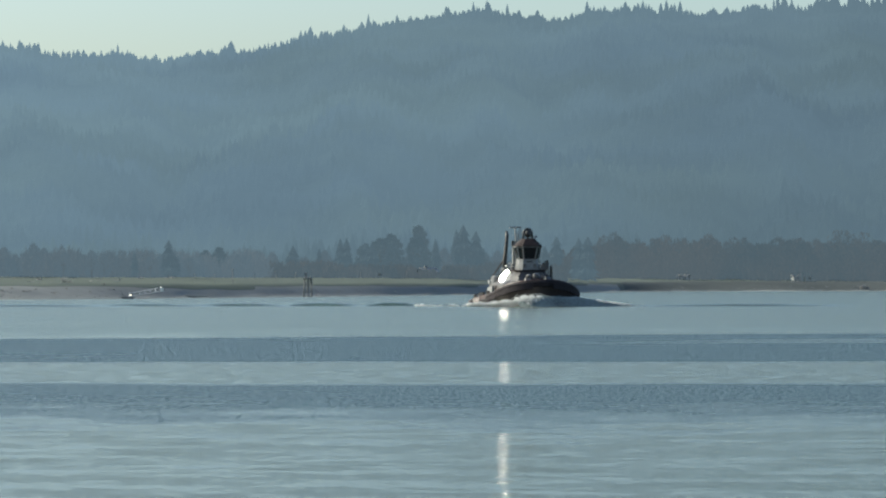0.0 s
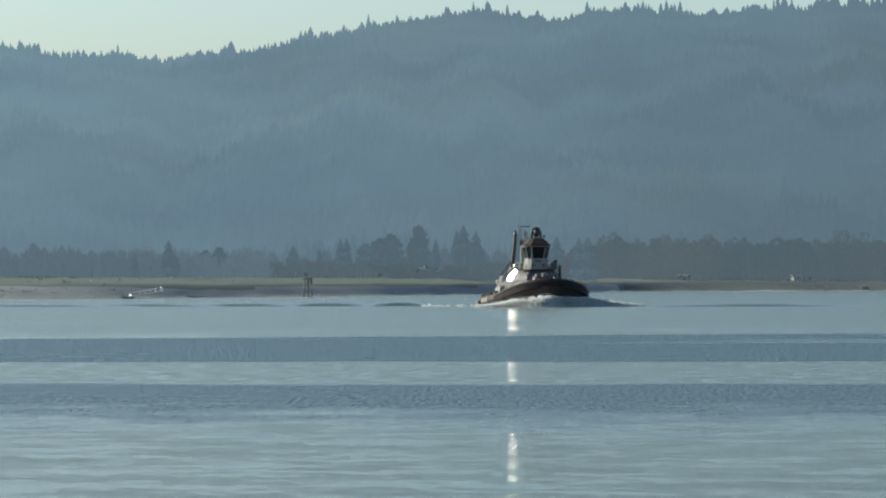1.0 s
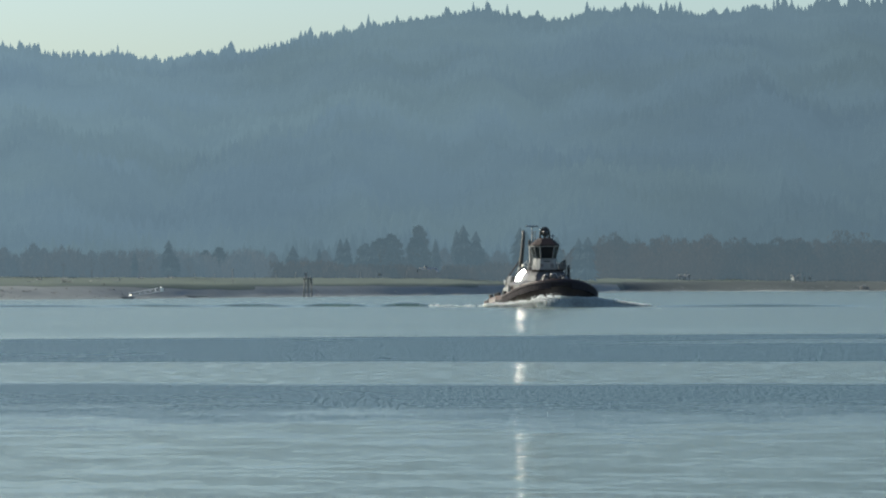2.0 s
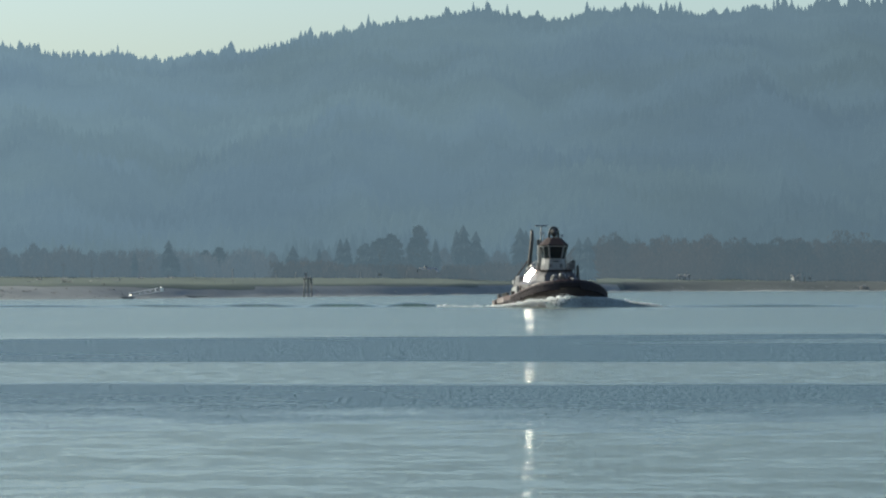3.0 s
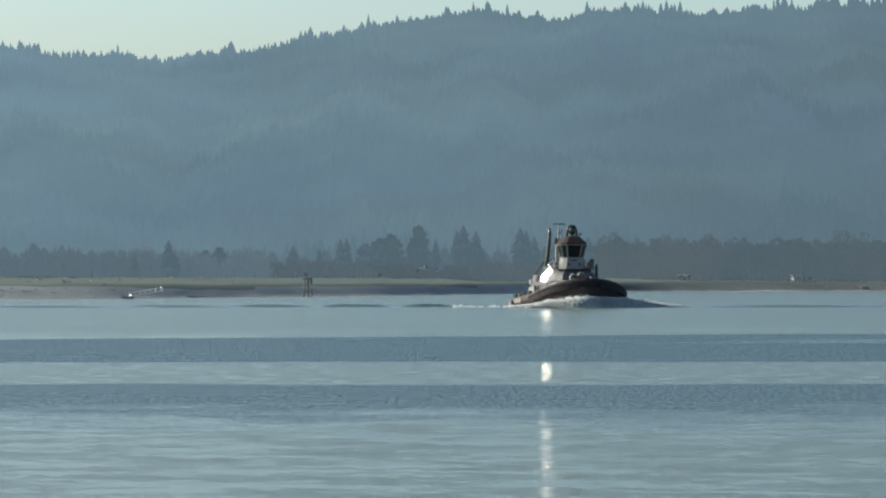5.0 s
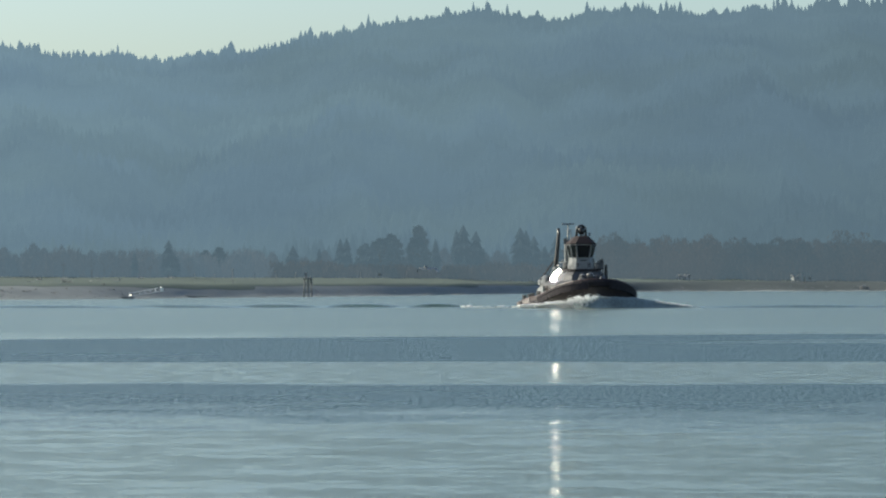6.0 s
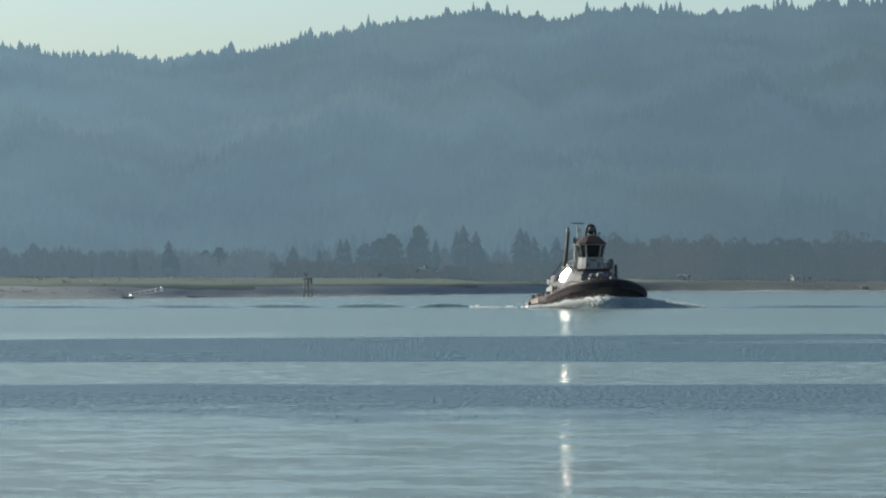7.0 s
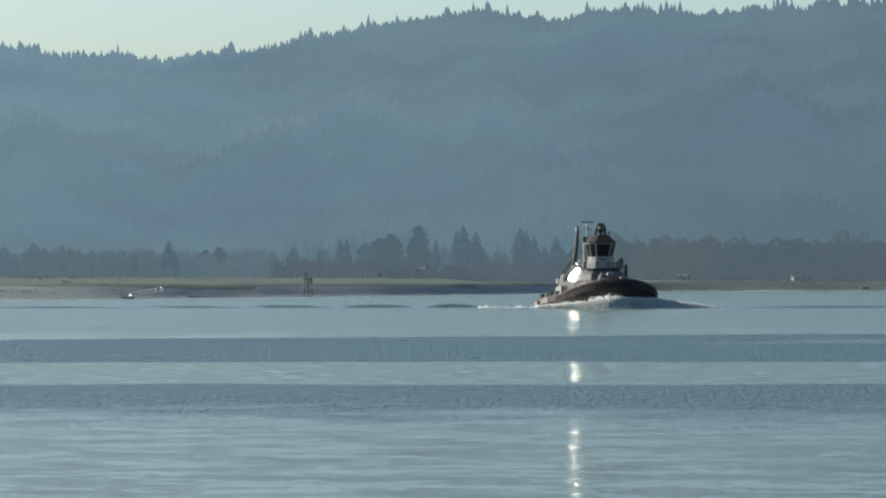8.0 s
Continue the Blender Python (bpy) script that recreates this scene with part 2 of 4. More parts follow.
PANE = material("dark_glass", (0.012, 0.016, 0.018), 0.06, vary=0.2, scale=2, spec=0.3)


# ---- mesh helpers ----
def finish(name, bm, mat, smooth=False):
    bmesh.ops.recalc_face_normals(bm, faces=bm.faces[:])
    me = bpy.data.meshes.new(name)
    bm.to_mesh(me)
    bm.free()
    me.materials.append(mat)
    if smooth:
        for p in me.polygons:
            p.use_smooth = True
    return me


def thing(name, label, category, m=None, group="", kind=""):
    ob = tagged(new(name), label, category, group, kind)
    if m is not None:
        ob.matrix_basis = m
    return ob


def part(name, bm, mat, parent, label="", smooth=False):
    ob = new(name, finish(name, bm, mat, smooth))
    ob.parent = parent
    return tagged(ob, label)


def solid(name, bm, mat, label="", category="", group="", kind="", smooth=False):
    return tagged(new(name, finish(name, bm, mat, smooth)), label, category, group, kind)


def box(bm, lo, hi, bevel=0.0, taper=1.0):
    """A box from corner to corner, its top drawn in by taper, its edges bevelled."""
    c = [(lo[i] + hi[i]) / 2 for i in range(3)]
    h = [abs(hi[i] - lo[i]) / 2 for i in range(3)]
    vs = [bm.verts.new((c[0] + sx * h[0] * (taper if sz > 0 else 1), c[1] + sy * h[1] * (taper if sz > 0 else 1), c[2] + sz * h[2]))
          for sz in (-1, 1) for sx, sy in ((-1, -1), (1, -1), (1, 1), (-1, 1))]
    fs = [bm.faces.new([vs[i] for i in q]) for q in
          ((3, 2, 1, 0), (4, 5, 6, 7), (0, 1, 5, 4), (1, 2, 6, 5), (2, 3, 7, 6), (3, 0, 4, 7))]
    if bevel:
        bmesh.ops.bevel(bm, geom=list({e for f in fs for e in f.edges}), offset=bevel, segments=2, profile=0.5, affect="EDGES")
    return bm


def tube(bm, pts, radii, sides=8, cap=True):
    """A round bar through pts with a radius at each."""
    pts = [Vector(p) for p in pts]
    if isinstance(radii, (int, float)):
        radii = [radii] * len(pts)
    rings = []
    for i, p in enumerate(pts):
        d = (pts[min(i + 1, len(pts) - 1)] - pts[max(i - 1, 0)]).normalized()
        u = d.cross(Vector((0, 0, 1)) if abs(d.z) < 0.95 else Vector((1, 0, 0))).normalized()
        v = d.cross(u)
        rings.append([bm.verts.new(p + radii[i] * (math.cos(a) * u + math.sin(a) * v))
                      for a in (2 * math.pi * k / sides for k in range(sides))])
    for r, s in zip(rings, rings[1:]):
        for k in range(sides):
            bm.faces.new((r[k], r[(k + 1) % sides], s[(k + 1) % sides], s[k]))
    if cap:
        bm.faces.new(rings[0][::-1])
        bm.faces.new(rings[-1])
    return bm


def prism(bm, outlines):
    """A body through outlines of equal length, each a list of points, closed at both ends."""
    rings = [[bm.verts.new(p) for p in o] for o in outlines]
    n = len(rings[0])
    for r, s in zip(rings, rings[1:]):
        for k in range(n):
            bm.faces.new((r[k], r[(k + 1) % n], s[(k + 1) % n], s[k]))
    bm.faces.new(rings[0][::-1])
    bm.faces.new(rings[-1])
    return bm


def blob(bm, centre, size, rnd, rough=0.25, level=1):
    """An uneven rounded lump."""
    got = bmesh.ops.create_icosphere(bm, subdivisions=level, radius=1.0)["verts"]
    for v in got:
        k = 1 + rnd.uniform(-rough, rough)
        v.co = Vector(centre) + Vector((v.co.x * size[0] * k, v.co.y * size[1] * k, v.co.z * size[2] * k))


# ---- the setting: water, banks, hills ----
def smooth01(u):
    u = min(1.0, max(0.0, u))
    return u * u * (3 - 2 * u)


SHORE_X = (-900, -300, -91, -43, 8, 60, 119, 248, 900)
SHORE_Y = (560, 610, 696, 849, 1087, 1450, 1800, 1900, 2000)


def shore(x):
    """How far off the far shoreline lies."""
    return sum(float(np.interp(x + d, SHORE_X, SHORE_Y)) for d in (-26, -13, 0, 13, 26)) / 5


def land(x, y):
    """Height of the ground: river bed, near bank behind the camera, far bank and the field behind it."""
    if y < 20:
        return -4 + 5.2 * smooth01((12 - y) / 10)
    s = shore(x) + 6 * noise.noise((x * 0.03, 3.1, 0))
    crest = float(np.interp(s, (600, 1087, 1900), (3.3, 3.8, 5.2)))
    rise = float(np.interp(s, (600, 1087, 1900), (1.5, 1.9, 2.6)))
    d = y - s
    if d < 0:
        return max(-4.0, d * 0.12)
    h = crest * smooth01(d / (0.045 * s)) ** 0.8 + rise * smooth01((d - 0.04 * s) / (0.16 * s))
    return h + (0.35 * noise.noise((x * 0.11, y * 0.05, 0)) if d > 3 else 0)


def build_ground():
    xs = sorted(set([-4800, -3000, -1800, -1200, -900, -700, -500] + list(range(-400, 401, 4)) + [500, 700, 900, 1200, 1800, 3000, 4800]))
    ts = [0, 2, 5, 9, 14, 20, 27, 35, 45, 57, 70, 85, 105, 130, 160, 200, 260, 350, 500, 750, 1100, 1600, 2300]
    bm = bmesh.new()
    rows, grass = [], []
    for x in xs:
        s = shore(x)
        ys = [-4800, -600, -60, -10, 2, 5, 8, 11, 14, 30, 200, s - 60, s - 20, s - 8, s - 3] + [s + t for t in ts] + [4850]
        rows.append([bm.verts.new((x, y, land(x, y))) for y in ys])
        grass.append([0 if y - s < 0.004 * s or (x < 84 and y - s < 0.024 * s) else 2 if x > 84 and y - s < 0.06 * s else 1 for y in ys])
    for a, b, g in zip(rows, rows[1:], grass):
        for k in range(len(a) - 1):
            f = bm.faces.new((a[k], b[k], b[k + 1], a[k + 1]))
            f.material_index = g[k]
    ob = solid("ground", bm, BANK, "grey-brown river bank with dry reeds and a green field", "ground", kind="structure", smooth=True)
    ob.data.materials.append(FIELD)
    ob.data.materials.append(REEDS)


def build_water():
    bm = bmesh.new()
    xs = [-4900, -1200, -300, -100, 0, 100, 300, 1200, 4900]
    ys = [-40, 20, 60, 120, 250, 450, 700, 1200, 2100]
    g = [[bm.verts.new((x, y, 0)) for y in ys] for x in xs]
    for a, b in zip(g, g[1:]):
        for k in range(len(ys) - 1):
            bm.faces.new((a[k], b[k], b[k + 1], a[k + 1]))
    return solid("water", bm, WATER, "pale blue-grey river with calm and wind-rippled bands", "river", kind="structure")


# skyline of the far ridge: bearing and rise, both in thousandths
RIDGE_B = (-320, -200, -131, -114, -97, -82, -72, -60, -47, -31, -14, 3, 13, 28, 36, 43, 58, 68, 84, 93, 106, 114, 131, 200, 320)
RIDGE_E = (66, 74, 71, 67.2, 68, 65.7, 68.3, 67.8, 71, 74, 77.5, 79.8, 80.7, 78.5, 77.7, 80.3, 81.2, 79.5, 80.3, 82, 80.2, 81.8, 82.3, 85, 70)
RIDGE_Y, FOOT_Y = 4300.0, 2250.0


def hill_height(b, y):
    """Height of the far hill at a bearing (thousandths) and distance."""
    top = 2.9 + float(np.interp(b, RIDGE_B, RIDGE_E)) * RIDGE_Y / 1000
    u = (y - FOOT_Y) / (RIDGE_Y - FOOT_Y)
    if u > 1:
        return top - (y - RIDGE_Y) * 0.25
    fold = noise.fractal((b * 0.022, y * 0.0011, 1.7), 1.0, 2.0, 4)
    gully = abs(noise.noise((b * 0.045 + y * 0.0006, 0.4, 2.2)))
    h = top * max(0.0, u) ** 1.15
    return max(2.0, h + (fold * 38 - gully * 30) * smooth01(u * 3) * smooth01((1 - u) * 4) - 4 * (1 - u))


def conifer_shape(bm, base, height, width, rnd, tiers=3, sides=6):
    """A small far conifer: stacked ragged cones."""
    x, y, z = base
    for t in range(tiers):
        z0 = z + height * (0.08 + 0.80 * t / tiers)
        z1 = z + height * min(1.0, 0.08 + 0.80 * t / tiers + 0.55)
        if t == tiers - 1:
            z1 = z + height
        r = width * (1 - 0.72 * t / tiers)
        tip = bm.verts.new((x + rnd.uniform(-0.05, 0.05) * width, y, z1))
        ring = []
        for k in range(sides):
            a = 2 * math.pi * (k + rnd.random() * 0.6) / sides
            q = r * rnd.uniform(0.65, 1.15)
            ring.append(bm.verts.new((x + q * math.cos(a), y + q * math.sin(a), z0 + rnd.uniform(-0.05, 0.05) * height)))
        for k in range(sides):
            bm.faces.new((ring[k], ring[(k + 1) % sides], tip))
        bm.faces.new(ring[::-1])


def build_hill():
    bs = [b for b in range(-330, -140, 8)] + [-140 + 1.6 * k for k in range(176)] + [b for b in range(142, 331, 8)]
    ys = [FOOT_Y + (RIDGE_Y - FOOT_Y) * k / 56 for k in range(57)] + [4380, 4520, 4800]
    bm = bmesh.new()
    g = [[bm.verts.new((b * y / 1000, y, hill_height(b, y))) for y in ys] for b in bs]
    for a, c in zip(g, g[1:]):
        for k in range(len(ys) - 1):
            bm.faces.new((a[k], c[k], c[k + 1], a[k + 1]))
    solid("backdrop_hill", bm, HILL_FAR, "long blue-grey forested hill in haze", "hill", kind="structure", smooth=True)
    rnd = random.Random(5)
    # conifers along the skyline, one by one
    bm = bmesh.new()
    b = -136.0
    while b < 136:
        step = rnd.uniform(0.35, 1.35)
        b += step
        tall = 9 + 10 * max(0, noise.noise((b * 0.16, 7, 0))) + rnd.uniform(-3, 4) + (5 if b > 100 else 0)
        if rnd.random() < 0.08:
            tall += 8
        y = RIDGE_Y - rnd.uniform(0, 40)
        conifer_shape(bm, (b * y / 1000, y, hill_height(b, y) - 3), tall, 1.6 + tall * rnd.uniform(0.17, 0.32), rnd, 4, 7)
    # the tall ones that break the skyline
    for b, tall, wide in ((-22, 27, 3), (9, 23, 3), (13, 24, 4), (19, 22, 3.5), (42.5, 25, 4.5), (-62.5, 26, 8), (98.8, 32, 4), (112.3, 36, 6.5), (115, 30, 5),
                          (121.2, 36, 7), (128.6, 30, 5), (66, 28, 5), (70, 27, 5), (59, 22, 4), (-96, 22, 3), (-122, 20, 3), (-42, 22, 3.5), (103, 26, 4)):
        y = RIDGE_Y - 30
        for k in range(3 if 50 < b < 108 else 2):
            bb = b + (0 if k == 0 else rnd.choice((-1, 1)) * rnd.uniform(0.9, 2.0))
            f = 1 if k == 0 else rnd.uniform(0.6, 0.92)
            conifer_shape(bm, (bb * y / 1000, y, hill_height(bb, y) - 4), tall * f, wide * 1.25 * f, rnd, 5, 8)
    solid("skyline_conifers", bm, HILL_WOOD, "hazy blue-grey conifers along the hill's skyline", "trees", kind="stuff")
    # the wood that covers the slope
    bm = bmesh.new()
    for _ in range(9000):
        b, u = rnd.uniform(-140, 140), rnd.random() ** 0.8
        y = FOOT_Y + 60 + u * (RIDGE_Y - FOOT_Y - 90)
        tall = rnd.uniform(9, 19)
        conifer_shape(bm, (b * y / 1000, y, hill_height(b, y) - 4), tall, tall * rnd.uniform(0.2, 0.32), rnd, 2, 5)
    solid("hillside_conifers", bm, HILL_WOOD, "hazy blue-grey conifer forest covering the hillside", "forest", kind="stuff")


build_ground()
RIVER = build_water()
build_hill()


# ---- trees on the far bank ----
def conifer(height, width, seed, label):
    """A conifer: tapered trunk and a crown of drooping ragged boughs."""
    rnd = random.Random(seed)
    ob = thing("conifer", label, "tree", group="conifers on the far bank")
    part("trunk", tube(bmesh.new(), [(0, 0, -0.6), (0, 0, height * 0.5), (0.05, 0, height * 0.97)], [height * 0.018, height * 0.011, 0.03], 7), BARK, ob)
    bm = bmesh.new()
    whorls = 12
    for i in range(whorls):
        f = i / (whorls - 1)
        z0 = height * (0.04 + 0.84 * f)
        r = width * (1 - f) ** 0.42 * (0.50 + 0.35 * min(1, f * 4 + 0.3)) * rnd.uniform(0.7, 1.25) + 0.15
        tip = bm.verts.new((rnd.uniform(-0.1, 0.1), 0, min(height, z0 + height * 0.22)))
        ring = []
        for k in range(22):
            a = 2 * math.pi * (k + rnd.uniform(-0.3, 0.3)) / 22
            q = r * (rnd.uniform(0.75, 1.35) if k % 2 else rnd.uniform(0.45, 0.8))
            ring.append(bm.verts.new((q * math.cos(a), q * math.sin(a), z0 + (-0.03 if k % 2 else 0.02) * height * rnd.uniform(0.5, 1.5))))
        core = bm.verts.new((0, 0, z0 + height * 0.03))
        for k in range(22):
            bm.faces.new((ring[k], ring[(k + 1) % 22], tip))
            bm.faces.new((ring[(k + 1) % 22], ring[k], core))
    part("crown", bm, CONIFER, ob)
    return ob


def broadleaf(height, width, seed, label, mat, leaves=420, low=0.02):
    """A round-headed tree: forked trunk, limbs, and a crown of many small clumps with gaps."""
    rnd = random.Random(seed)
    ob = thing("broadleaf_tree", label, "tree", group="broadleaf trees on the far bank")
    bm = bmesh.new()
    tube(bm, [(0, 0, -0.6), (0.1, 0, height * 0.3), (0.0, 0.1, height * 0.75)], [height * 0.022, height * 0.016, 0.05], 7)
    for k in range(7):
        a, z = 2 * math.pi * (k + rnd.random() * 0.5) / 7, height * rnd.uniform(0.22, 0.5)
        q = width * rnd.uniform(0.5, 0.8)
        tube(bm, [(0, 0, z), (q * 0.5 * math.cos(a), q * 0.5 * math.sin(a), z + height * 0.12), (q * math.cos(a), q * math.sin(a), z + height * 0.32)], [height * 0.009, height * 0.006, 0.03], 5)
    part("trunk", bm, BARK, ob)
    bm = bmesh.new()
    for _ in range(leaves):
        a, f = rnd.uniform(0, 2 * math.pi), rnd.uniform(low, 1.0)
        env = width * (math.sin(math.pi * min(1, (f * 0.82 + 0.16))) ** 0.7)
        q = env * math.sqrt(rnd.uniform(0.15, 1.0)) * (1 + 0.25 * noise.noise((math.cos(a) * 2, math.sin(a) * 2 + seed, f * 4)))
        c = Vector((q * math.cos(a), q * math.sin(a), height * f * 0.98))
        if mat is TWIGS:
            u = Vector((rnd.uniform(-0.5, 0.5), rnd.uniform(-0.4, 0.4), 1)) * rnd.uniform(0.5, 1.6)
            w = Vector((rnd.uniform(0.08, 0.32), rnd.uniform(-0.3, 0.3), 0))
            bm.faces.new([bm.verts.new(p) for p in (c - u - w, c - u + w, c + u)])
            continue
        s = height * rnd.uniform(0.022, 0.05)
        vs = [bm.verts.new(c + Vector((rnd.uniform(-1, 1), rnd.uniform(-1, 1), rnd.uniform(-1, 1))) * s * 1.6) for _ in range(5)]
        for t in ((0, 1, 2), (0, 2, 3), (1, 3, 4), (2, 4, 0)):
            bm.faces.new([vs[i] for i in t])
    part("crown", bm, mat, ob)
    return ob


def plant(proto, places):
    """Sets the first place with the prototype itself, the others with copies."""
    for i, (b, y, size, turn) in enumerate(places):
        m = pose(b * y / 1000, y, land(b * y / 1000, y), 0, 0, turn)
        ob = proto if i == 0 else copy_thing(proto, m)
        ob.matrix_basis = m @ Matrix.Scale(size, 4)


def build_trees():
    tall = conifer(19, 5.0, 11, "dark green full conifer on the river bank, dimmed by haze")
    slim = conifer(15, 3.0, 12, "slender dark green conifer on the river bank, dimmed by haze")
    wide = conifer(14, 4.6, 13, "broad dark green conifer on the river bank, dimmed by haze")
    plant(tall, [(-81, 900, 0.53, 10), (6, 1420, 1.2, 130), (9.7, 1440, 1.08, 40), (22.8, 1500, 1.2, 200), (26.8, 1530, 1.02, 20), (42.7, 1650, 1.15, 90),
                 (40, 1660, 1.1, 15), (33.5, 1620, 1.08, 44), (-23, 1260, 0.72, 80)])
    plant(slim, [(-91, 890, 0.47, 0), (-30.3, 1200, 0.97, 40), (-28.4, 1195, 0.98, 75), (-2.2, 1280, 1.0, 10), (-36.5, 1180, 0.72, 120), (-49.3, 1130, 0.47, 33), (4, 1430, 1.4, 8), (24.5, 1510, 1.45, 60)])
    plant(wide, [(-44.3, 1130, 0.80, 0), (-21, 1250, 0.95, 75), (-79, 905, 0.45, 110), (30, 1600, 1.1, 160), (-40, 1190, 0.5, 50), (-60, 1040, 0.5, 10)])
    round_a = broadleaf(19.5, 4.4, 21, "tall round-headed dark tree beside the farmhouse, in haze", BROADLEAF, 620)
    round_b = broadleaf(15, 4.6, 22, "wide dark green tree on the river bank, in haze", BROADLEAF, 520)
    plant(round_a, [(-7.2, 1270, 1.0, 0)])
    plant(round_b, [(-15.2, 1270, 1.12, 0), (-18.5, 1260, 1.0, 90), (-23, 1300, 0.9, 150), (11, 1500, 0.9, 35), (-66, 1010, 0.62, 20), (-70, 1010, 0.55, 110)])
    bare = broadleaf(16, 5.2, 23, "bare grey-brown cottonwood on the river bank, in haze", TWIGS, 650, 0.03)
    places, rnd = [], random.Random(31)
    for b, y, s in ((-128, 830, 0.62), (-120, 850, 0.6), (-112, 850, 0.5), (-105, 880, 0.55), (-99, 880, 0.5), (-86, 930, 0.5), (-76, 960, 0.42), (-61, 1040, 0.6), (-55, 1080, 0.58),
                    (-41, 1200, 0.62), (-34, 1230, 0.68), (-11, 1330, 0.75), (0.5, 1380, 0.85), (14, 1500, 0.9), (18, 1540, 0.8)):
        places.append((b + rnd.uniform(-1.5, 1.5), y, s * rnd.uniform(0.7, 0.98), rnd.uniform(0, 360)))
        places.append((b + rnd.uniform(-5, 5), y + 40, s * rnd.uniform(0.55, 0.95), rnd.uniform(0, 360)))
    plant(bare, places)
    # the closed wood of bare cottonwoods along the farther bank, and the low scrub between the trees
    bm = bmesh.new()
    for k in range(560):
        b = rnd.uniform(24, 150)
        y = rnd.uniform(2010, 2200)
        if rnd.random() > 0.25 + smooth01((b - 20) / 50):
            continue
        x, h = b * y / 1000, rnd.uniform(15, 25) * (1 + 0.22 * noise.noise((b * 0.11, 4.0, 0))) * (0.72 + 0.28 * smooth01((b - 26) / 34)) + (6 if rnd.random() < 0.06 else 0)
        z = land(x, y)
        tube(bm, [(x, y, z - 1), (x, y, z + h * 0.8)], [0.3, 0.05], 4, cap=False)
        for _ in range(190):
            f, a = rnd.random() ** 0.8, rnd.uniform(0, 6.28)
            q = h * 0.38 * math.sin(math.pi * min(1, f * 0.8 + 0.15)) * math.sqrt(rnd.random())
            c = Vector((x + q * math.cos(a), y + q * math.sin(a), z + h * f))
            u = Vector((rnd.uniform(-0.35, 0.35), rnd.uniform(-0.3, 0.3), 1)) * rnd.uniform(0.5, 1.3)
            w = Vector((rnd.uniform(0.15, 0.5), rnd.uniform(-0.3, 0.3), 0))
            bm.faces.new([bm.verts.new(p) for p in (c - u - w, c - u + w, c + u)])
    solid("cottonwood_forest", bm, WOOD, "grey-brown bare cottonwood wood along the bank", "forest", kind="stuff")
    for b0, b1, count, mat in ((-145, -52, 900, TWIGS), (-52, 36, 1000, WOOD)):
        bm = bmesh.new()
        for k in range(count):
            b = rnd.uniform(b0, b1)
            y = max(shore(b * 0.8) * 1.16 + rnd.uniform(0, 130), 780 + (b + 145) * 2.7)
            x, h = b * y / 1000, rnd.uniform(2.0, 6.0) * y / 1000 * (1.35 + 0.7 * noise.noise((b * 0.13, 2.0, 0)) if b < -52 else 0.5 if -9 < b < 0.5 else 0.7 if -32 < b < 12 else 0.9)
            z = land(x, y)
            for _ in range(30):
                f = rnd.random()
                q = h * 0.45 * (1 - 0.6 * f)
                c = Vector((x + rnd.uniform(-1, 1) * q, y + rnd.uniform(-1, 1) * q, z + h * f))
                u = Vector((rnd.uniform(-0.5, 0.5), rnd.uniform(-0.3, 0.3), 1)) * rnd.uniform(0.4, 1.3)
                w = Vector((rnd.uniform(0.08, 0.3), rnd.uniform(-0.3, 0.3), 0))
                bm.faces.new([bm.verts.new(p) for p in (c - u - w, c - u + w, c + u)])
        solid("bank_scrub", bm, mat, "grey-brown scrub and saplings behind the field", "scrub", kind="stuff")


build_trees()


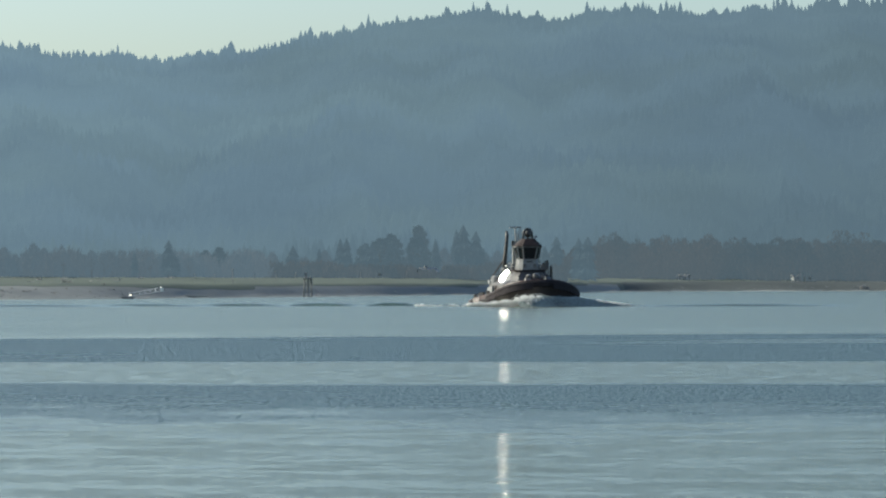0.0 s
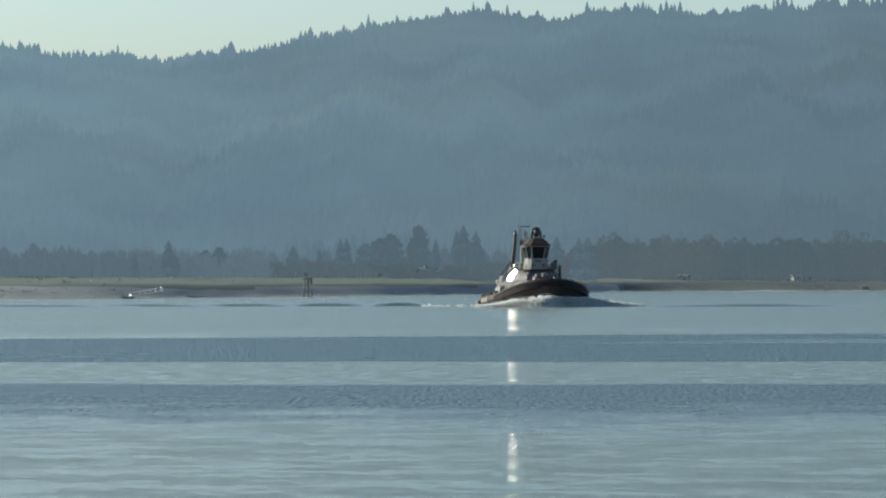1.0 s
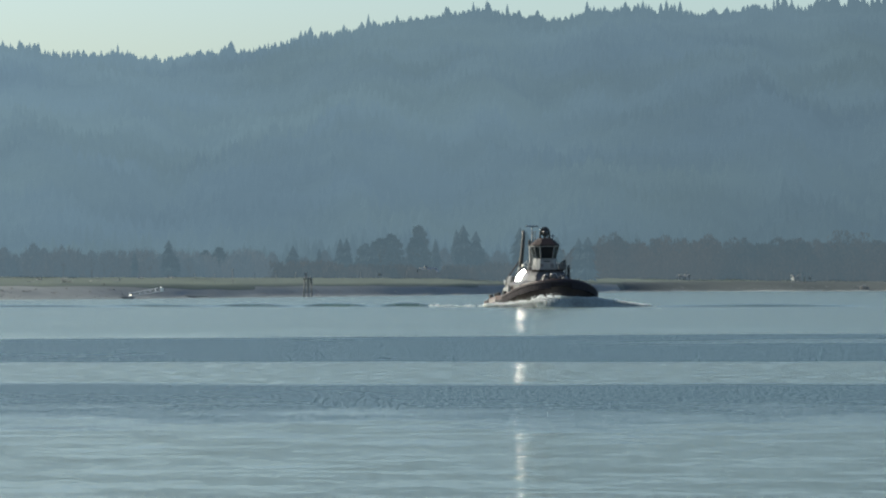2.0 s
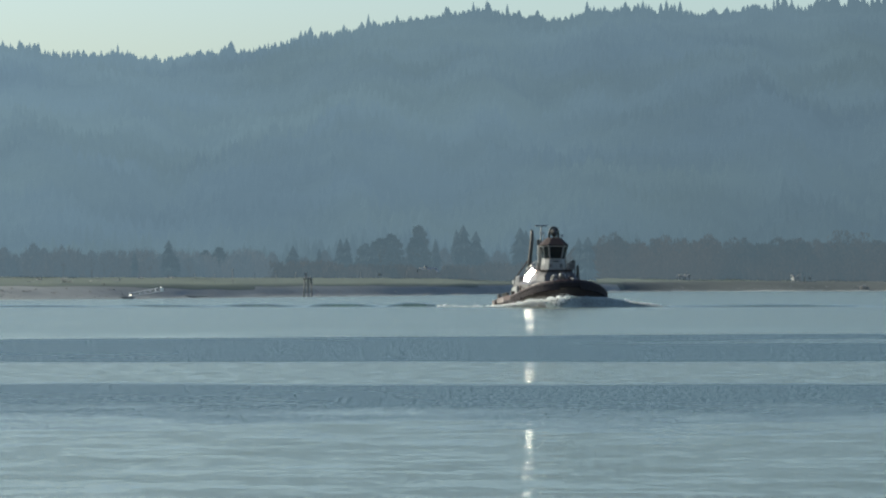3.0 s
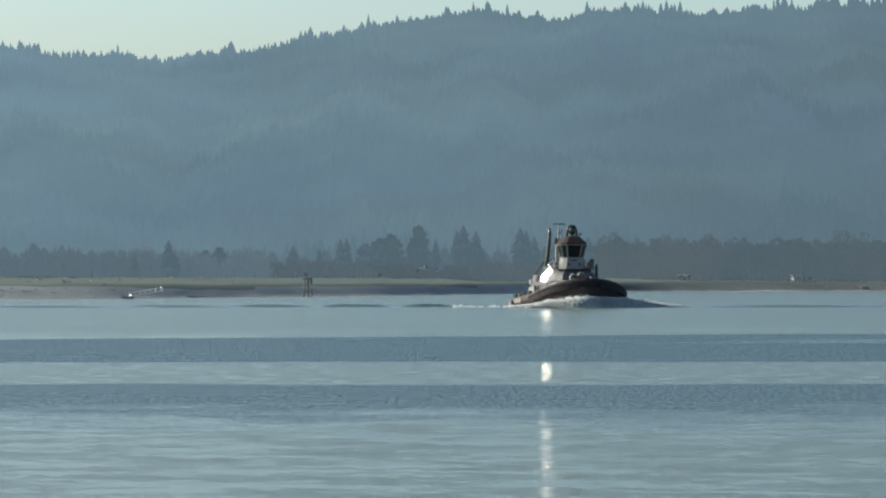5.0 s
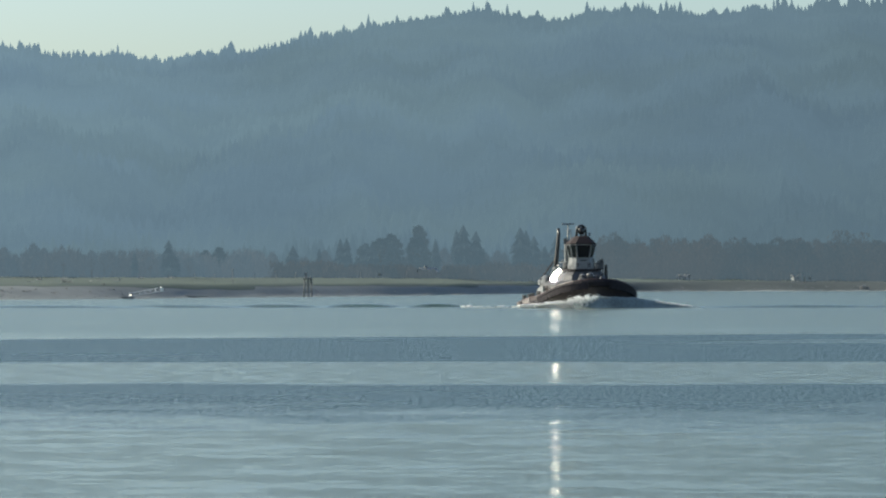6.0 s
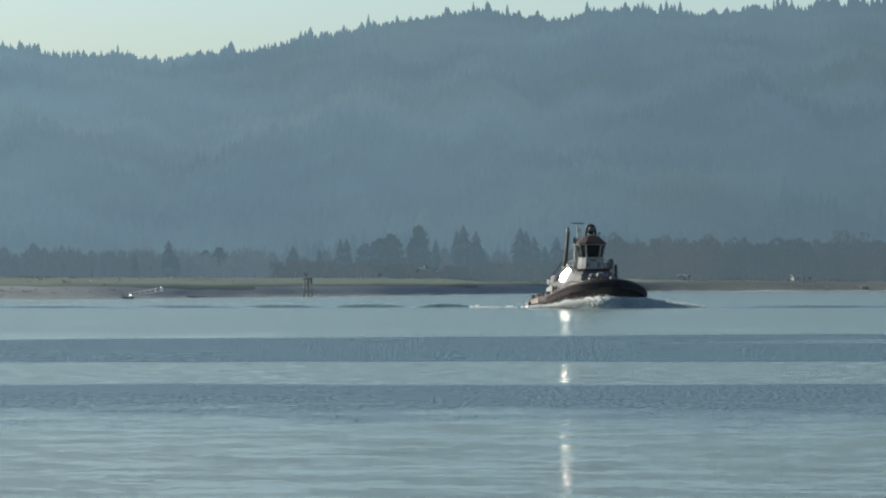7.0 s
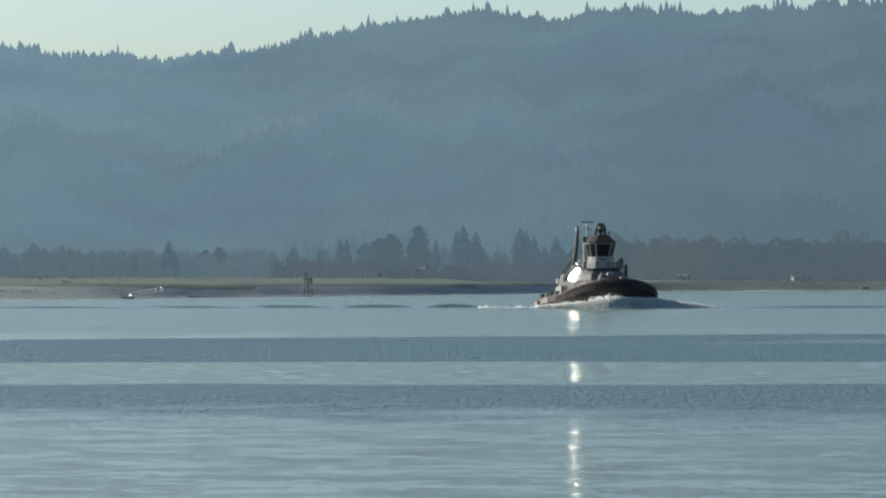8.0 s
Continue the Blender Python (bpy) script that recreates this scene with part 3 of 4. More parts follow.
def build_brush():
    """Low brush, drift logs and stones on the face and crest of the far bank."""
    rnd = random.Random(77)
    bm = bmesh.new()
    for _ in range(100):
        b = rnd.uniform(-138, 138)
        x = b * np.interp(b, (-138, 0, 30, 138), (0.70, 1.05, 1.5, 1.9))
        d = rnd.uniform(0.003, 0.024) * shore(x)
        y = shore(x) + max(2.5, d)
        z, h = land(x, y), rnd.uniform(0.12, 0.4) * (1.6 if rnd.random() < 0.05 else 1)
        for _ in range(9):
            c = Vector((x + rnd.uniform(-1, 1) * h * 1.6, y + rnd.uniform(-1, 1) * h, z - 0.1))
            u = Vector((rnd.uniform(-0.4, 0.4), rnd.uniform(-0.3, 0.3), 1)) * h * rnd.uniform(0.5, 1.2)
            w = Vector((rnd.uniform(0.1, 0.45), rnd.uniform(-0.3, 0.3), 0))
            bm.faces.new([bm.verts.new(p) for p in (c - w, c + w, c + u)])
    for _ in range(60):
        x = rnd.uniform(-118, -52)
        y = shore(x) * rnd.uniform(1.03, 1.16)
        z, h = land(x, y), rnd.uniform(0.2, 0.7)
        if rnd.random() < smooth01((x + 85) / 25):
            continue
        for _ in range(8):
            c = Vector((x + rnd.uniform(-1, 1) * h * 1.6, y + rnd.uniform(-1, 1) * h, z - 0.1))
            u = Vector((rnd.uniform(-0.4, 0.4), rnd.uniform(-0.3, 0.3), 1)) * h * rnd.uniform(0.5, 1.2)
            w = Vector((rnd.uniform(0.1, 0.45), rnd.uniform(-0.3, 0.3), 0))
            bm.faces.new([bm.verts.new(p) for p in (c - w, c + w, c + u)])
    solid("bank_brush", bm, BRUSH, "dull brown brush on the river bank", "brush", kind="stuff")
    bm = bmesh.new()
    for _ in range(150):
        b = rnd.uniform(-138, 138)
        x = b * np.interp(b, (-138, 0, 30, 138), (0.70, 1.05, 1.5, 1.9))
        y = shore(x) + rnd.uniform(1, 16)
        r = rnd.uniform(0.08, 0.24)
        blob(bm, (x, y, land(x, y) + r * 0.2), (r * rnd.uniform(1, 2.2), r, r * 0.7), rnd, 0.3, 1)
    solid("shore_stones", bm, BANK, "grey stones along the waterline", "stones", kind="stuff")
    log = thing("drift_log", "pale weathered log stranded on the bank", "log", group="drift logs")
    part("trunk", tube(bmesh.new(), [(-4, 0, 0.2), (-1, 0.2, 0.28), (2, -0.1, 0.22), (4.5, 0.1, 0.3)], [0.3, 0.27, 0.2, 0.1], 8), TIMBER, log)
    part("root", tube(bmesh.new(), [(-4, 0, 0.2), (-4.4, 0.3, 0.9)], [0.16, 0.04], 6), TIMBER, log)
    part("branch", tube(bmesh.new(), [(1.5, 0, 0.3), (2.2, 0.3, 0.9)], [0.09, 0.03], 5), TIMBER, log)
    for i, x in enumerate((-60, 120, 175, 205, 232)):
        y = shore(x) + 5 + 3 * (i % 3)
        m = pose(x, y, land(x, y), 0, 0, rnd.uniform(-25, 25))
        ob = log if i == 0 else copy_thing(log, m)
        ob.matrix_basis = m


build_brush()


# ---- the tug: bow along +Y, starboard along +X, waterline at z = 0 ----
def hull_half(y):
    """Half breadth at the rail."""
    if y > 2:
        return 6.2 * max(0.0, 1 - ((y - 2) / 9.6) ** 2.6) ** 0.5
    return 6.2 - 0.35 * smooth01((-y - 9) / 8)


def rail(y):
    """Height of the bulwark's top."""
    return float(np.interp(y, (-16, -12, -8, -2, 2, 6, 9, 11.6), (0.55, 0.82, 1.12, 1.42, 1.55, 2.05, 2.95, 3.75)))


STATIONS = [-15.8, -15.4, -14, -12, -9, -6, -3, 0, 2, 4, 6, 7.5, 8.8, 9.8, 10.6, 11.1, 11.4, 11.58]


def eight_sided(x, y, r, z):
    """A level eight-sided outline round an upright axis."""
    return [(x + r * math.cos(a), y + r * math.sin(a), z) for a in (math.pi * (2 * k + 1) / 8 for k in range(8))]


def build_tug():
    tug = thing("tug", "dark-hulled river tug with white wheelhouse under way", "tugboat")
    # hull shell
    bm = bmesh.new()
    rows = []
    for y in STATIONS:
        h, zt = hull_half(y) + 0.02, rail(y)
        fl = 0.80 - 0.25 * smooth01((y - 3) / 8)
        prof = [(h - 0.02, zt), (h, zt - 0.9), (h * 0.97, zt * 0.3), (h * fl, -0.2), (h * fl * 0.75, -1.4), (0.02, -2.2)]
        back = 0.9 * smooth01((y - 5) / 6)
        line = [bm.verts.new((x, y - back * (zt - z) / zt * 1.2 if y > 5 else y, z)) for x, z in prof]
        line += [bm.verts.new((-v.co.x, v.co.y, v.co.z)) for v in reversed(line)]
        rows.append(line)
    for a, b in zip(rows, rows[1:]):
        for k in range(len(a) - 1):
            bm.faces.new((a[k], a[k + 1], b[k + 1], b[k]))
    bm.faces.new(rows[0])
    bm.faces.new(rows[-1][::-1])
    part("hull", bm, HULL, tug, "black hull with rust-tinged paint", True)
    # deck
    bm = bmesh.new()
    rows = [[bm.verts.new((sx * max(0.02, hull_half(y) - 0.25), y, max(0.12, rail(y) - 0.8))) for sx in (-1, 0, 1)] for y in STATIONS[1:]]
    for a, b in zip(rows, rows[1:]):
        for k in range(2):
            bm.faces.new((a[k], a[k + 1], b[k + 1], b[k]))
    part("deck", bm, DECK, tug, "maroon deck plating")
    # rail cap and rubber belts round the hull
    def around(dx, dz, ys):
        pts = [(hull_half(y) + dx, y, rail(y) + dz) for y in ys]
        return pts + [(-x, y, z) for x, y, z in reversed(pts)]
    part("bulwark_rail", tube(bmesh.new(), around(-0.03, 0.02, STATIONS), 0.10, 6), RAIL, tug, "dark red bulwark cap")
    part("fender", tube(bmesh.new(), around(0.12, -0.75, [y for y in STATIONS if y > -4]), 0.26, 8), RUBBER, tug, "black rubber fender belt")
    part("bow_fender", tube(bmesh.new(), around(0.12, -0.38, [3, 5, 7, 8.5, 9.7, 10.6, 11.2, 11.58]), 0.36, 8), RUBBER, tug, "thick black rubber bow fender")
    block = None
    for sx in (1, -1):
        for y in (3.4, 4.5, 5.6, 6.6, 7.5, 8.3, 9.0, 9.6, 10.15, 10.6, 11.0, 11.3):
            h = hull_half(y)
            slope = math.degrees(math.atan2(hull_half(y - 0.1) - hull_half(y + 0.1), 0.2))
            if block is None:
                ob = part("fender_block", box(bmesh.new(), (-0.12, -0.46, -0.50), (0.10, 0.46, 0.32), 0.09), RUBBER, tug, "black rubber fender block")
                block = ob
            else:
                ob = new("fender_block", block.data)
                ob.parent = tug
                tagged(ob, "black rubber fender block")
            ob.matrix_basis = pose(sx * (h + 0.27 * math.cos(radians(slope))), y + 0.27 * math.sin(radians(slope)), rail(y) - 0.75, 0, 0, sx * slope)
    ring = None
    for sx in (1, -1):
        for y in (-9.6,):
            if ring is None:
                bm = bmesh.new()
                tube(bm, [(0, 0.36 * math.cos(a), 0.36 * math.sin(a)) for a in (2 * math.pi * k / 14 for k in range(15))], 0.14, 6)
                ring = part("tyre", bm, RUBBER, tug, "black tyre hung as a fender")
                ob = ring
            else:
                ob = new("tyre", ring.data)
                ob.parent = tug
                tagged(ob, "black tyre hung as a fender")
            ob.matrix_basis = pose(sx * (hull_half(y) + 0.27), y, rail(y) - 0.6)
    # pale grey plating along the after bulwark
    for sx in (1, -1):
        for k in range(6):
            y0, y1 = -15.2 + 1.9 * k, -13.45 + 1.9 * k
            outer = [(sx * (hull_half(y) + d), y, rail(y) + z) for y, d, z in ((y0, 0.06, -0.62), (y1, 0.06, -0.62), (y1, 0.02, -0.06), (y0, 0.02, -0.06))]
            plate = part("bulwark_plate", prism(bmesh.new(), [outer, [(x + sx * 0.05, y, z) for x, y, z in outer]]), BULWARK, tug, "pale grey bulwark plate")
            part("stay", tube(bmesh.new(), [(sx * (hull_half(y1) + 0.08), y1 + 0.07, rail(y1) - 0.5), (sx * (hull_half(y1) + 0.06), y1 + 0.07, rail(y1))], 0.06, 6), BLACK, plate)
    # sunlit casing side and vent trunks on the starboard quarter of the house
    part("side_casing", prism(bmesh.new(), [[(4.16, -8.6, 1.2), (4.5, -8.4, 1.2), (4.5, -3.9, 1.2), (4.16, -3.9, 1.2)], [(4.12, -8.2, 2.6), (4.42, -8.0, 2.6), (4.42, -4.1, 2.9), (4.12, -4.1, 2.9)]]), WHITE, tug, "white casing along the house side")
    part("vent_trunk", prism(bmesh.new(), [eight_sided(3.55, -6.9, 0.62, 3.2), eight_sided(3.45, -6.9, 0.56, 4.15), eight_sided(3.4, -6.9, 0.3, 4.35)]), WHITE, tug, "white vent trunk beside the funnel")
    part("locker", box(bmesh.new(), (3.5, -9.0, 3.1), (4.2, -7.8, 3.75), 0.08), WHITE, tug, "white deck locker")
    part("cable_trunk", box(bmesh.new(), (1.22, -2.95, 5.134), (1.72, -2.40, 9.0), 0.05), WHITE, tug, "white upright trunk behind the wheelhouse")
    part("trunk_cap", box(bmesh.new(), (1.18, -3.0, 9.0), (1.76, -2.36, 9.14), 0.03), BLACK, tug)
    # deckhouse, with slanted forward and after corners
    def eight(hw, y0, y1, cut, z, cy=None):
        c = cut
        return [(hw - c, y1, z), (hw, y1 - c, z), (hw, y0 + c, z), (hw - c, y0, z), (-hw + c, y0, z), (-hw, y0 + c, z), (-hw, y1 - c, z), (-hw + c, y1, z)]
    part("house_side", prism(bmesh.new(), [eight(4.3, -9.5, 4.2, 1.2, 0.4), eight(4.1, -9.3, 3.9, 1.2, 3.1), eight(3.3, -9.1, 3.6, 1.0, 3.6)]), HOUSE, tug, "grey lower deckhouse")
    part("deckhouse", prism(bmesh.new(), [eight(3.0, -9.0, 3.4, 1.0, 3.604), eight(2.7, -8.4, 3.0, 0.9, 4.3), eight(2.2, -7.5, 2.6, 0.8, 4.95)]), HOUSE, tug, "grey steel upper deckhouse with angled corners")
    part("upper_deck", prism(bmesh.new(), [eight(2.3, -7.2, 2.9, 0.8, 4.955), eight(2.3, -7.2, 2.9, 0.8, 5.13)]), MAROON, tug, "maroon upper deck edge")
    # glossy engine casing on the starboard side whose slanted face throws back the sun
    build_casing(tug)
    part("wheelhouse_trunk", prism(bmesh.new(), [eight(1.55, -2.2, 1.5, 0.5, 5.134), eight(1.35, -2.0, 1.35, 0.45, 6.56)]), WHITE, tug, "white wheelhouse trunk")
    # wheelhouse: sill ring, leaning corner posts, panes, head ring
    low, high = eight(1.36, -2.0, 1.4, 0.55, 6.66), eight(1.72, -2.3, 1.85, 0.68, 8.42)
    core = part("wheelhouse", prism(bmesh.new(), [[(x * 0.8, y * 0.8, 6.76) for x, y, z in low], [(x * 0.8, y * 0.8, 8.42) for x, y, z in low]]), BLACK, tug, "many-windowed wheelhouse, dark inside")
    for k in range(8):
        a0, a1, b0, b1 = (Vector(p) for p in (low[k], low[(k + 1) % 8], high[k], high[(k + 1) % 8]))
        part("window_post", tube(bmesh.new(), [a0, b0], 0.095, 6), WHITE, core, "white window post")
        c0, c1 = a0.lerp(a1, 0.06), a0.lerp(a1, 0.94)
        d0, d1 = b0.lerp(b1, 0.06), b0.lerp(b1, 0.94)
        inward = (Vector((0, -0.3, 7.6)) - (a0 + b1) / 2).normalized() * 0.03
        part("window_pane", prism(bmesh.new(), [[c0, c1, d1, d0], [p + inward for p in (c0, c1, d1, d0)]]), PANE, core, "dark wheelhouse window pane")
    part("window_sill", prism(bmesh.new(), [[(x * 1.02, y * 1.02, 6.56) for x, y, z in low], [(x * 1.04, y * 1.04, 6.70) for x, y, z in low]]), WHITE, core)
    part("brow", prism(bmesh.new(), [[(x * 1.03, y * 1.03, 8.30) for x, y, z in high], [(x * 1.07, y * 1.07, 8.43) for x, y, z in high]]), WHITE, core, "white brow over the windows")
    part("roof", prism(bmesh.new(), [[(x * 1.04, y * 1.04, 8.434) for x, y, z in high], [(x * 1.06, y * 1.06, 8.55) for x, y, z in high],
                                     [(x * 0.55, y * 0.6, 9.45) for x, y, z in high], [(x * 0.45, y * 0.5, 9.55) for x, y, z in high]]), MAROON, tug, "dark maroon sloping wheelhouse roof")
    # arch mast with a lamp drum on the roof
    bm = bmesh.new()
    arch = [(0.62 * math.cos(a), 0.0, 10.25 + 0.72 * math.sin(a)) for a in (math.pi * k / 10 for k in range(11))]
    tube(bm, [(0.66, 0, 9.3)] + arch + [(-0.66, 0, 9.3)], 0.15, 8)
    tube(bm, [(0.5, -0.9, 9.4), (0.4, -0.1, 10.6)], 0.07, 6)
    tube(bm, [(-0.5, -0.9, 9.4), (-0.4, -0.1, 10.6)], 0.07, 6)
    part("mast_arch", bm, BLACK, tug, "black arched mast on the roof", True)
    bm = bmesh.new()
    blob(bm, (0, 0, 10.25), (0.5, 0.5, 0.56), random.Random(3), 0.02, 2)
    tube(bm, [(0, 0, 9.4), (0, 0, 9.95)], 0.16, 8)
    part("radar_dome", bm, BLACK, tug, "dark domed aerial under the arch", True)
    light = part("searchlight", tube(bmesh.new(), [(-0.95, 0.5, 9.75), (-0.95, 0.75, 9.78), (-0.95, 0.95, 9.8)], [0.1, 0.2, 0.22], 10), STEEL, tug, "grey steel searchlight")
    part("bracket", tube(bmesh.new(), [(-0.95, 0.6, 9.2), (-0.95, 0.6, 9.7)], 0.05, 6), BLACK, light)
    # aerial mast with a cross-yard and whips
    mast = part("mast", tube(bmesh.new(), [(1.5, -1.5, 8.4), (1.5, -1.5, 11.15)], [0.13, 0.09], 8), STEEL, tug, "grey pole mast")
    part("yard", tube(bmesh.new(), [(0.65, -1.5, 11.2), (2.35, -1.5, 11.2)], 0.10, 6), STEEL, mast)
    part("brace", tube(bmesh.new(), [(1.5, -1.5, 9.9), (1.1, -1.5, 10.5)], 0.05, 6), STEEL, mast)
    part("brace", tube(bmesh.new(), [(1.1, -1.5, 10.5), (1.1, -1.5, 8.5)], 0.07, 6), STEEL, mast)
    part("aerial", tube(bmesh.new(), [(-0.95, -1.2, 9.3), (-0.95, -1.2, 10.9)], 0.03, 5), STEEL, tug)
    part("aerial", tube(bmesh.new(), [(1.95, -1.6, 8.5), (1.95, -1.6, 9.2), (1.7, -1.6, 9.25)], 0.12, 6), BLACK, tug)
    # exhaust stack, leaning outwards with a bent top
    stack = part("funnel", tube(bmesh.new(), [(2.55, -4.6, 4.9), (2.5, -4.6, 6.4), (2.28, -4.6, 8.4), (2.15, -4.6, 10.0), (2.2, -4.75, 10.65)], [0.36, 0.30, 0.27, 0.25, 0.20], 12), BLACK, tug, "tall black exhaust funnel", True)
    part("collar", tube(bmesh.new(), [(2.55, -4.6, 5.1), (2.54, -4.6, 5.5)], 0.46, 12), WHITE, stack, "white funnel collar")
    # handrails of the upper deck
    for sx in (1, -1):
        top = part("handrail", tube(bmesh.new(), [(sx * 2.22, -6.8, 6.05), (sx * 2.22, 1.8, 6.05)], 0.028, 5), WHITE, tug, "white pipe handrail")
        part("mid_rail", tube(bmesh.new(), [(sx * 2.22, -6.8, 5.6), (sx * 2.22, 1.8, 5.6)], 0.024, 5), WHITE, top)
        for y in (-6.8, -5.2, -3.4, -1.6, 0.2, 1.8):
            part("rail_post", tube(bmesh.new(), [(sx * 2.22, y, 5.12), (sx * 2.22, y, 6.05)], 0.03, 5), WHITE, top)
    # rail across the fore edge of the upper deck, and fittings on the trunk's face
    front = part("handrail", tube(bmesh.new(), [(-2.2, 1.8, 6.05), (-1.6, 2.75, 6.05), (1.6, 2.75, 6.05), (2.2, 1.8, 6.05)], 0.02, 5), WHITE, tug, "white pipe handrail")
    part("mid_rail", tube(bmesh.new(), [(-2.2, 1.8, 5.6), (-1.6, 2.75, 5.6), (1.6, 2.75, 5.6), (2.2, 1.8, 5.6)], 0.016, 5), WHITE, front)
    for x in (-1.6, -0.8, 0.0, 0.8, 1.6):
        part("rail_post", tube(bmesh.new(), [(x, 2.75, 5.12), (x, 2.75, 6.05)], 0.02, 5), WHITE, front)
    for x in (-0.75, 0.7):
        part("louvre", box(bmesh.new(), (x - 0.22, 1.40, 5.45), (x + 0.22, 1.52, 5.95), 0.02), HOUSE, tug, "grey vent louvre")
    part("name_plate", box(bmesh.new(), (-0.45, 1.38, 6.20), (0.45, 1.47, 6.36), 0.01), BLACK, tug, "dark plate on the trunk")
    part("step_ladder", tube(bmesh.new(), [(-1.62, 0.9, 5.13), (-1.50, 0.9, 6.55)], 0.06, 5), BLACK, tug)
    for x, q in ((1.05, 0.22), (-1.15, 0.26)):
        lamp = part("deck_light", tube(bmesh.new(), [(x, 1.9, 8.62), (x, 2.05, 8.62), (x, 2.12, 8.62)], [0.07, q * 0.6, q * 0.6], 8), BLACK, tug, "black floodlight on the roof edge")
        part("bracket", tube(bmesh.new(), [(x, 1.82, 8.42), (x, 1.92, 8.62)], 0.04, 5), BLACK, lamp)
    for x, y, z, h in ((-2.35, 1.9, 5.134, 0.95), (-1.75, 2.3, 5.134, 0.7), (2.05, -0.4, 5.134, 0.85)):
        locker = part("deck_box", box(bmesh.new(), (x - 0.26, y - 0.3, z), (x + 0.26, y + 0.3, z + h), 0.05), HOUSE, tug, "grey box on the upper deck")
        part("lid", box(bmesh.new(), (x - 0.29, y - 0.33, z + h), (x + 0.29, y + 0.33, z + h + 0.07), 0.02), BLACK, locker)
    # raft canisters on the fore edge of the house
    for x, q in ((0.62, 0.24), (-0.42, 0.42)):
        bm = bmesh.new()
        tube(bm, [(x, 3.0, 4.25), (x, 3.06, 4.25), (x, 4.1, 4.2), (x, 4.2, 4.2)], [q * 0.6, q, q, q * 0.6], 14)
        can = part("raft_canister", bm, HOUSE, tug, "dark grey life raft canister", True)
        arc = [(x + (q + 0.03) * math.cos(a), 4.0, 4.2 + (q + 0.03) * math.sin(a)) for a in (math.pi * (0.25 + 0.75 * k / 9) for k in range(10))]
        part("clasp", tube(bmesh.new(), arc, 0.05, 5), GLINT, can, "bright metal band")
        part("cradle", box(bmesh.new(), (x - 0.3, 3.1, 3.5), (x + 0.3, 4.0, 3.96), 0.03), STEEL, can)
    # portlights and door of the house
    for x in (-2.0, -1.0, 0.1, 1.2, 2.1):
        part("portlight", tube(bmesh.new(), [(x, 3.85, 2.75), (x, 4.02, 2.75)], 0.2, 12), PANE, tug, "round dark portlight")
    for y in (-7.4, -5.5, -3.6, -0.5, 1.2):
        part("portlight", tube(bmesh.new(), [(4.05, y, 2.5), (4.22, y, 2.5)], 0.2, 12), PANE, tug, "round dark portlight")
    door = part("door", box(bmesh.new(), (4.12, -2.7, 1.1), (4.26, -1.9, 2.9), 0.03), MAROON, tug, "maroon steel side door")
    part("handle", box(bmesh.new(), (4.26, -2.62, 1.9), (4.32, -2.5, 2.0), 0.01), STEEL, door)
    # foredeck winch, staple and posts
    winch = part("winch", tube(bmesh.new(), [(-1.3, 6.2, 3.2), (-1.28, 6.2, 3.2), (1.28, 6.2, 3.2), (1.3, 6.2, 3.2)], [0.9, 0.62, 0.62, 0.9], 14), STEEL, tug, "steel hawser winch drum")
    for x in (-1.5, 1.35):
        part("winch_cheek", tube(bmesh.new(), [(x, 6.2, 3.2), (x + 0.15, 6.2, 3.2)], 0.95, 14), BLACK, winch)
    part("winch_bed", box(bmesh.new(), (-1.7, 5.4, 2.3), (1.7, 7.0, 2.9), 0.05), BLACK, winch)
    bm = bmesh.new()
    tube(bm, [(-2.0, 1.2, 4.9), (-2.0, 1.2, 6.0), (-2.15, 1.2, 6.25), (-2.5, 1.2, 6.3), (-2.7, 1.2, 6.1), (-2.7, 1.2, 4.2)], 0.07, 6)
    part("davit", bm, BLACK, tug, "black bent davit frame", True)
    part("davit_block", box(bmesh.new(), (-2.72, 1.05, 6.1), (-2.38, 1.35, 6.5), 0.05), BLACK, tug)
    part("capstan", tube(bmesh.new(), [(-3.05, 1.6, 3.8), (-3.05, 1.6, 4.4), (-3.05, 1.6, 5.4), (-3.05, 1.6, 5.75)], [0.30, 0.22, 0.2, 0.14], 10), BLACK, tug, "black vent post")
    bitt = bmesh.new()
    for dx in (-0.35, 0.35):
        tube(bitt, [(dx, 0, -0.5), (dx, 0, 0.85), (dx, 0, 0.9), (dx, 0, 1.05)], [0.2, 0.2, 0.3, 0.3], 10)
    tube(bitt, [(-0.5, 0, 0.45), (0.5, 0, 0.45)], 0.1, 8)
    first = part("bitts", bitt, BLACK, tug, "black double mooring bitts")
    spots = [(5.2, -13.8), (5.2, -9.6), (5.2, -7.2), (5.2, -3.0), (-5.2, -14.2), (-5.2, -6.5), (0, 9.4)]
    for i, (x, y) in enumerate(spots):
        ob = first if i == 0 else new("bitts", first.data)
        ob.parent = tug
        ob.matrix_basis = pose(x, y, max(0.62, rail(y) - 0.25), 0, 0, 90 if abs(x) > 1 else 0)
        tagged(ob, "black double mooring bitts")
    part("towing_winch", tube(bmesh.new(), [(-0.9, -12.2, 1.5), (-0.88, -12.2, 1.5), (0.88, -12.2, 1.5), (0.9, -12.2, 1.5)], [0.8, 0.5, 0.5, 0.8], 12), STEEL, tug, "steel towing winch aft")
    # gear on the fore side of the house and along the bulwark
    rnd = random.Random(14)
